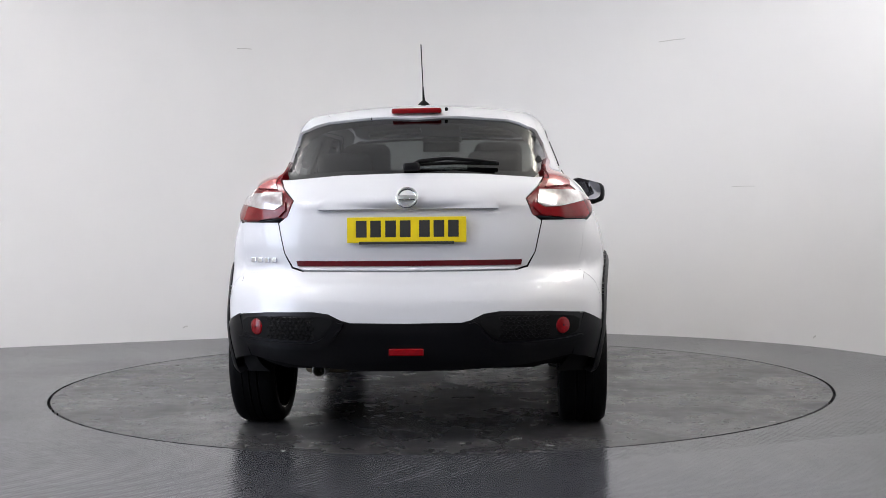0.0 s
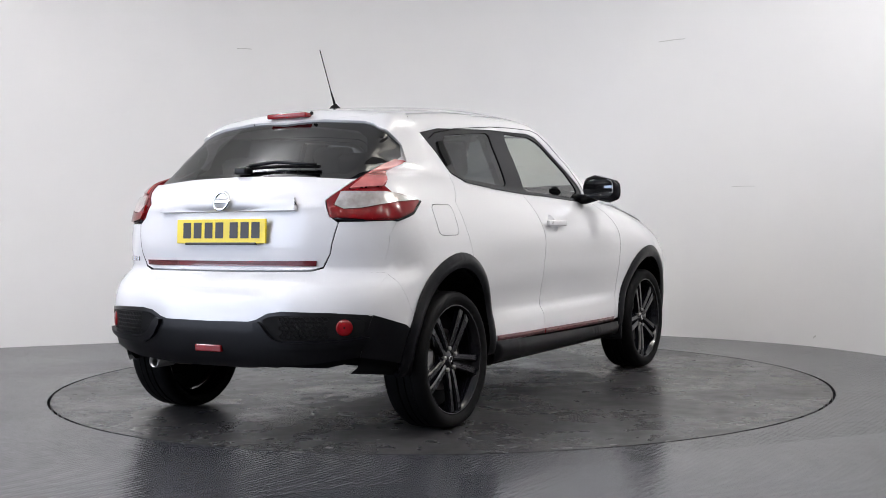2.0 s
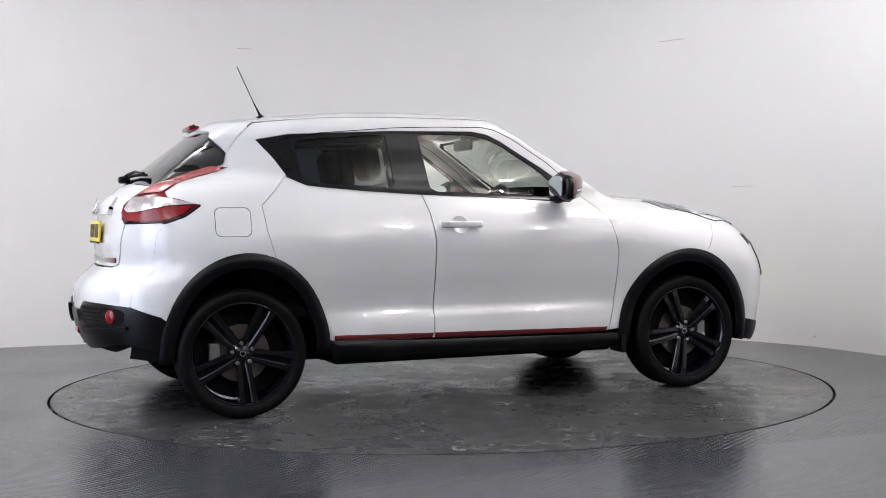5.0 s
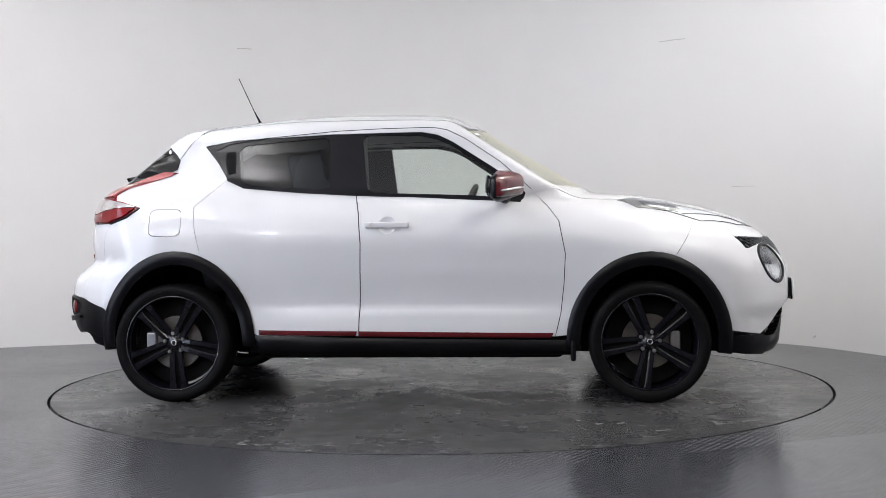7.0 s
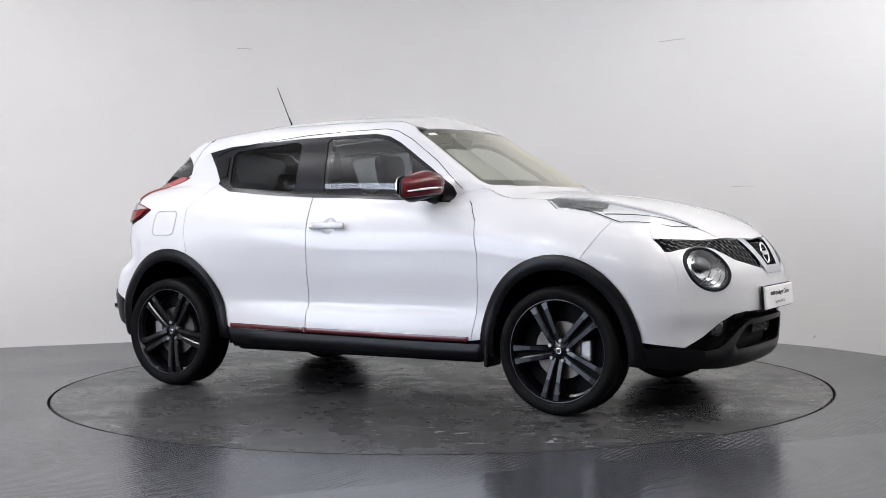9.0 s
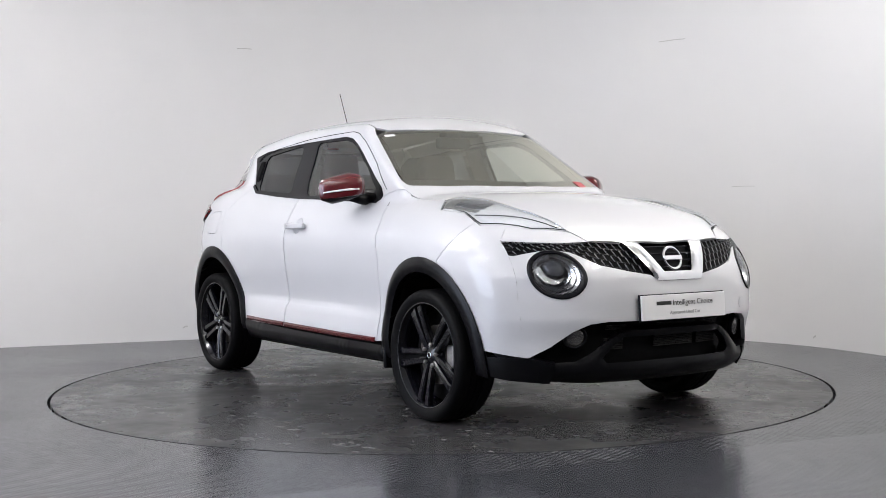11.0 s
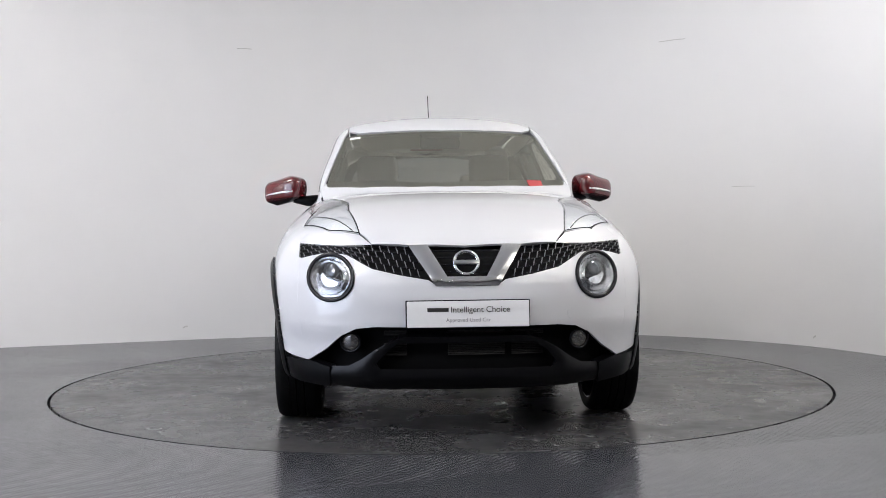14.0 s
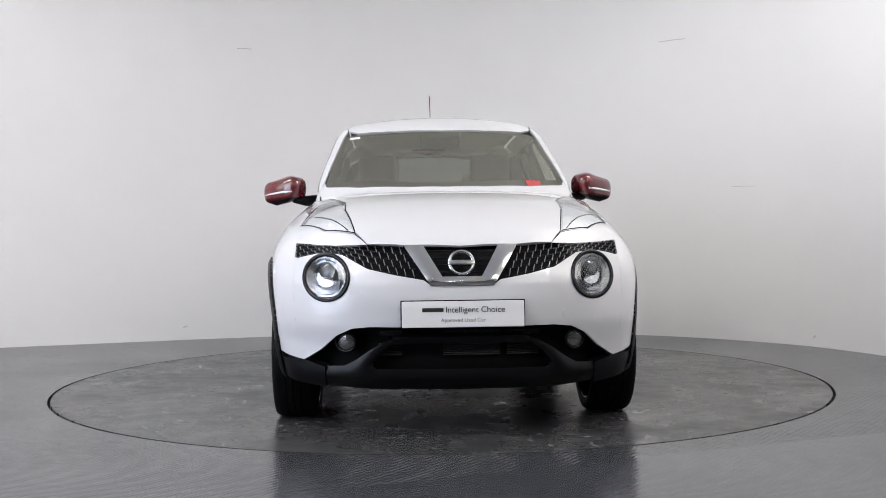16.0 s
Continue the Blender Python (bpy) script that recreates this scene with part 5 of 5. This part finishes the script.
def build_mirror(s):
    """Door mirror: red cap above, black below, glass to the rear."""
    def shell(z0, z1, grow, ahead=False):
        bm = bmesh.new()
        n, rows = 24, []
        for j in range(9):
            w = z0 + (z1 - z0) * j / 8
            k = max(1 - abs(w) ** 3.2, 0.0) ** (1 / 3.2)
            row = []
            for i in range(n):
                a = 2 * math.pi * i / n
                c, q = math.cos(a), math.sin(a)
                ex = math.copysign(abs(c) ** 0.6, c)
                ey = math.copysign(abs(q) ** 0.6, q)
                px = ex * k * (0.155 * (1 - 0.39 * (ey + 1)) if c > 0 else 0.045) * grow
                py = ey * k * 0.118 * grow * (1.0 - 0.12 * max(ex, 0))
                row.append(bm.verts.new((px, py * s, w * 0.073 * grow - 0.012 * ey)))
            rows.append(row)
        for a, b in zip(rows, rows[1:]):
            for i in range(n):
                bm.faces.new((a[i], a[(i + 1) % n], b[(i + 1) % n], b[i]))
        for r in (rows[0], rows[-1]):
            try:
                bm.faces.new(r)
            except ValueError:
                pass
        if ahead:
            bmesh.ops.delete(bm, geom=[f for f in bm.faces if f.calc_center_median().x < -0.006], context="FACES")
        bmesh.ops.recalc_face_normals(bm, faces=bm.faces)
        return bm
    mirror = part("door_mirror", shell(-0.98, 0.98, 0.985), GLOSSBLACK, CAR, "door mirror with a dark red cap", smooth=True)
    mirror.matrix_basis = pose(0.490, -0.882, 1.136, 0, 0, -6) if s < 0 else pose(0.485, 0.850, 1.140, 0, 0, 10)
    part("cap", shell(-0.66, 0.98, 1.0, True), RED, mirror, "dark red mirror cap", smooth=True)
    bm = bmesh.new()
    out = rounded(np.array([(-0.098, -0.056), (0.095, -0.052), (0.098, 0.050), (-0.093, 0.060)]), 3)
    slab(bm, [(y * s, z) for y, z in out], 0, 0.006, Matrix.Translation((-0.053, 0, 0)) @ pose(0, 0, 0, 90, 0, -90))
    bmesh.ops.recalc_face_normals(bm, faces=bm.faces)
    part("mirror_glass", bm, MIRROR, mirror, "mirror glass")
    bm = bmesh.new()
    tube(bm, [(0.118, s * -0.060, -0.006), (0.090, s * 0.01, -0.011), (0.055, s * 0.075, -0.020), (0.026, s * 0.106, -0.026)], 0.007, 6, 0.004)
    part("indicator", bm, CLEARLENS, mirror, "slim clear indicator", smooth=True)
    bm = bmesh.new()
    tube(bm, [(0.02, s * -0.05, -0.045), (0.015, s * -0.12, -0.058), (0.0, s * -0.19, -0.058)], 0.024, 10, 0.036)
    part("arm", bm, PLASTIC, mirror, "black mirror arm", smooth=True)


def build_cabin():
    for y, s in ((-0.36, 1), (0.36, 1)):
        bm = bmesh.new()
        box(bm, -0.30, 0.26, y - 0.25, y + 0.25, 0.42, 0.62, 0.06)
        seat = part("front_seat", bm, SEAT, CAR, "dark cloth front seat", smooth=True)
        bm = bmesh.new()
        box(bm, -0.07, 0.07, y - 0.24, y + 0.24, 0.0, 0.62, 0.06)
        part("backrest", bm, SEAT, seat, smooth=True).matrix_basis = pose(-0.28, 0, 0.56, 0, -14, 0)
        bm = bmesh.new()
        box(bm, -0.05, 0.05, y - 0.13, y + 0.13, 0.0, 0.20, 0.045)
        part("headrest", bm, SEAT, seat, smooth=True).matrix_basis = pose(-0.45, 0, 1.185, 0, -10, 0)
    bm = bmesh.new()
    box(bm, -1.05, -0.55, -0.62, 0.62, 0.45, 0.64, 0.06)
    bench = part("rear_bench", bm, SEAT, CAR, "dark cloth rear bench", smooth=True)
    bm = bmesh.new()
    box(bm, -0.07, 0.07, -0.62, 0.62, 0.0, 0.56, 0.05)
    part("backrest", bm, SEAT, bench, smooth=True).matrix_basis = pose(-1.08, 0, 0.58, 0, -16, 0)
    for y in (-0.36, 0.36):
        bm = bmesh.new()
        box(bm, -0.045, 0.045, y - 0.13, y + 0.13, 0.0, 0.15, 0.04)
        part("headrest", bm, SEAT, bench, smooth=True).matrix_basis = pose(-1.25, 0, 1.14, 0, -10, 0)
    bm = bmesh.new()
    box(bm, 0.40, 0.86, -0.66, 0.66, 0.70, 1.055, 0.07)
    box(bm, 0.34, 0.50, -0.56, -0.14, 0.92, 1.085, 0.05)
    box(bm, -0.20, 0.45, -0.10, 0.10, 0.45, 0.78, 0.04)
    part("dashboard", bm, DASH, CAR, "dark grey dashboard", smooth=True)
    bm = bmesh.new()
    seg = 10
    lathe(bm, [(0.182 + 0.014 * math.cos(2 * math.pi * k / seg), 0.014 * math.sin(2 * math.pi * k / seg)) for k in range(seg)], 36, "x", closed=True)
    box(bm, -0.02, 0.03, -0.06, 0.06, -0.06, 0.05, 0.02)
    for a in (0, 180, 270):
        box(bm, -0.008, 0.008, 0.04, 0.18, -0.016, 0.016, 0.005, pose(0, 0, 0, a, 0, 0))
    part("steering_wheel", bm, DASH, CAR, "black three-spoke steering wheel", smooth=True).matrix_basis = pose(0.27, -0.36, 0.985, 0, 24, 0)
    bm = bmesh.new()
    box(bm, -0.02, 0.02, -0.115, 0.115, -0.032, 0.032, 0.015)
    part("inside_mirror", bm, DASH, CAR, "dark inside mirror", smooth=True).matrix_basis = pose(0.26, 0.0, 1.41)
    bm = bmesh.new()
    box(bm, 0.29, 0.36, -0.12, 0.12, 1.44, 1.475, 0.012)
    part("sensor_pod", bm, DASH, CAR)
    inner = TP((0.27, 0.0), (0.24, -0.25), (0.17, -0.46), (-0.4, -0.50), (-1.0, -0.47), (-1.22, -0.42), (-1.26, 0.0))
    panel("headlining", [patch(both_sides(inner), TOP, lift=-0.030, depth=0.0, step=0.06)], LINING, CAR, "pale grey headlining")
    for m in (False, True):
        post = [(-0.245, 1.44), (-0.215, 1.08), (-0.44, 1.09), (-0.455, 1.43)]
        tail = [(-0.94, 1.41), (-0.90, 1.10), (-1.50, 1.07), (-1.42, 1.17), (-1.27, 1.25), (-1.24, 1.36), (-1.14, 1.42)]
        panel("pillar_trim", [patch(S(*post), SIDE, lift=-0.03, depth=0.03, step=0.05, mirror=m)], DASH, CAR)
        panel("rear_pillar_trim", [patch(S(*tail), SIDE, lift=-0.03, depth=0.0, step=0.05, mirror=m)], DASH, CAR)
        card = [(0.60, 1.03), (0.0, 1.06), (-0.9, 1.10), (-0.9, 0.5), (0.60, 0.5)]
        panel("door_card", [patch(S(*card), SIDE, lift=-0.06, depth=0.03, step=0.06, mirror=m)], DASH, CAR)
        visor = [(0.24, 0.12), (0.24, 0.44), (0.12, 0.44), (0.12, 0.12)]
        panel("sun_visor", [patch(TP(*[(x, -y) for x, y in visor]), TOP, lift=-0.05, depth=0.012, step=0.05, mirror=m)], LINING, CAR)
    sticker = [(0.44, 1.135), (0.52, 1.130), (0.51, 1.172), (0.43, 1.176)]
    panel("screen_sticker", [patch(FR(*sticker), (-0.7, 0, -0.7), lift=-0.002, depth=0, step=0.02)], shade("red_sticker", (0.40, 0.04, 0.045), 0.4), CAR, "red windscreen sticker")
    small = [(-0.522, 1.428), (-0.462, 1.434), (-0.462, 1.446), (-0.520, 1.441)]
    panel("permit_label", [patch(FR(*small), (-0.7, 0, -0.7), lift=-0.002, depth=0, step=0.02)], WHITEPLATE, CAR)


def build_flaps():
    for s in (-1, 1):
        for x in (0.868,):
            bm = bmesh.new()
            box(bm, x - 0.014, x + 0.014, s * 0.70, s * 0.85, 0.215, 0.34, 0.012) if s > 0 else box(bm, x - 0.014, x + 0.014, -0.85, -0.70, 0.215, 0.34, 0.012)
            part("mud_flap", bm, PLASTIC, CAR, "black mud flap", smooth=True)


build_flaps()
build_inner()
build_nose()
build_tail()
for wx, ws_, wt in ((1.265, -1, 137), (-1.265, -1, 48), (1.265, 1, 20), (-1.265, 1, 65)):
    build_wheel(wx, ws_, wt)
build_mirror(-1)
build_mirror(1)
build_cabin()


# ---- motion: the turntable carries the car round ----
TURN = [(0.0, 86.21), (0.5, 79.85), (1.0, 73.40), (1.5, 66.96), (2.0, 60.35), (2.5, 53.80), (3.0, 47.28), (3.5, 40.80), (4.0, 34.25), (4.5, 27.8), (5.0, 21.4), (5.5, 15.0), (6.0, 8.55), (6.5, 2.05), (7.0, -4.60), (7.5, -11.08), (8.0, -17.6), (8.5, -24.0),
        (9.0, -30.55), (9.5, -37.1), (10.0, -43.65), (10.5, -50.2), (11.0, -56.65), (11.5, -63.0), (12.0, -69.4), (12.5, -75.63), (13.0, -81.2), (13.5, -84.85), (14.0, -86.95), (14.3, -87.50), (14.6, -87.57), (16.0, -87.57)]
OFFSET = Vector((-0.1074, -0.004, 0.0))


def motions():
    spin = [(t, pose(0, 0, 0, 0, 0, a - 0.4 * math.sin(radians(a)) ** 3)) for t, a in TURN]
    walk(TURNTABLE, spin)
    walk(CAR, [(t, m @ Matrix.Translation(OFFSET)) for t, m in spin])


motions()
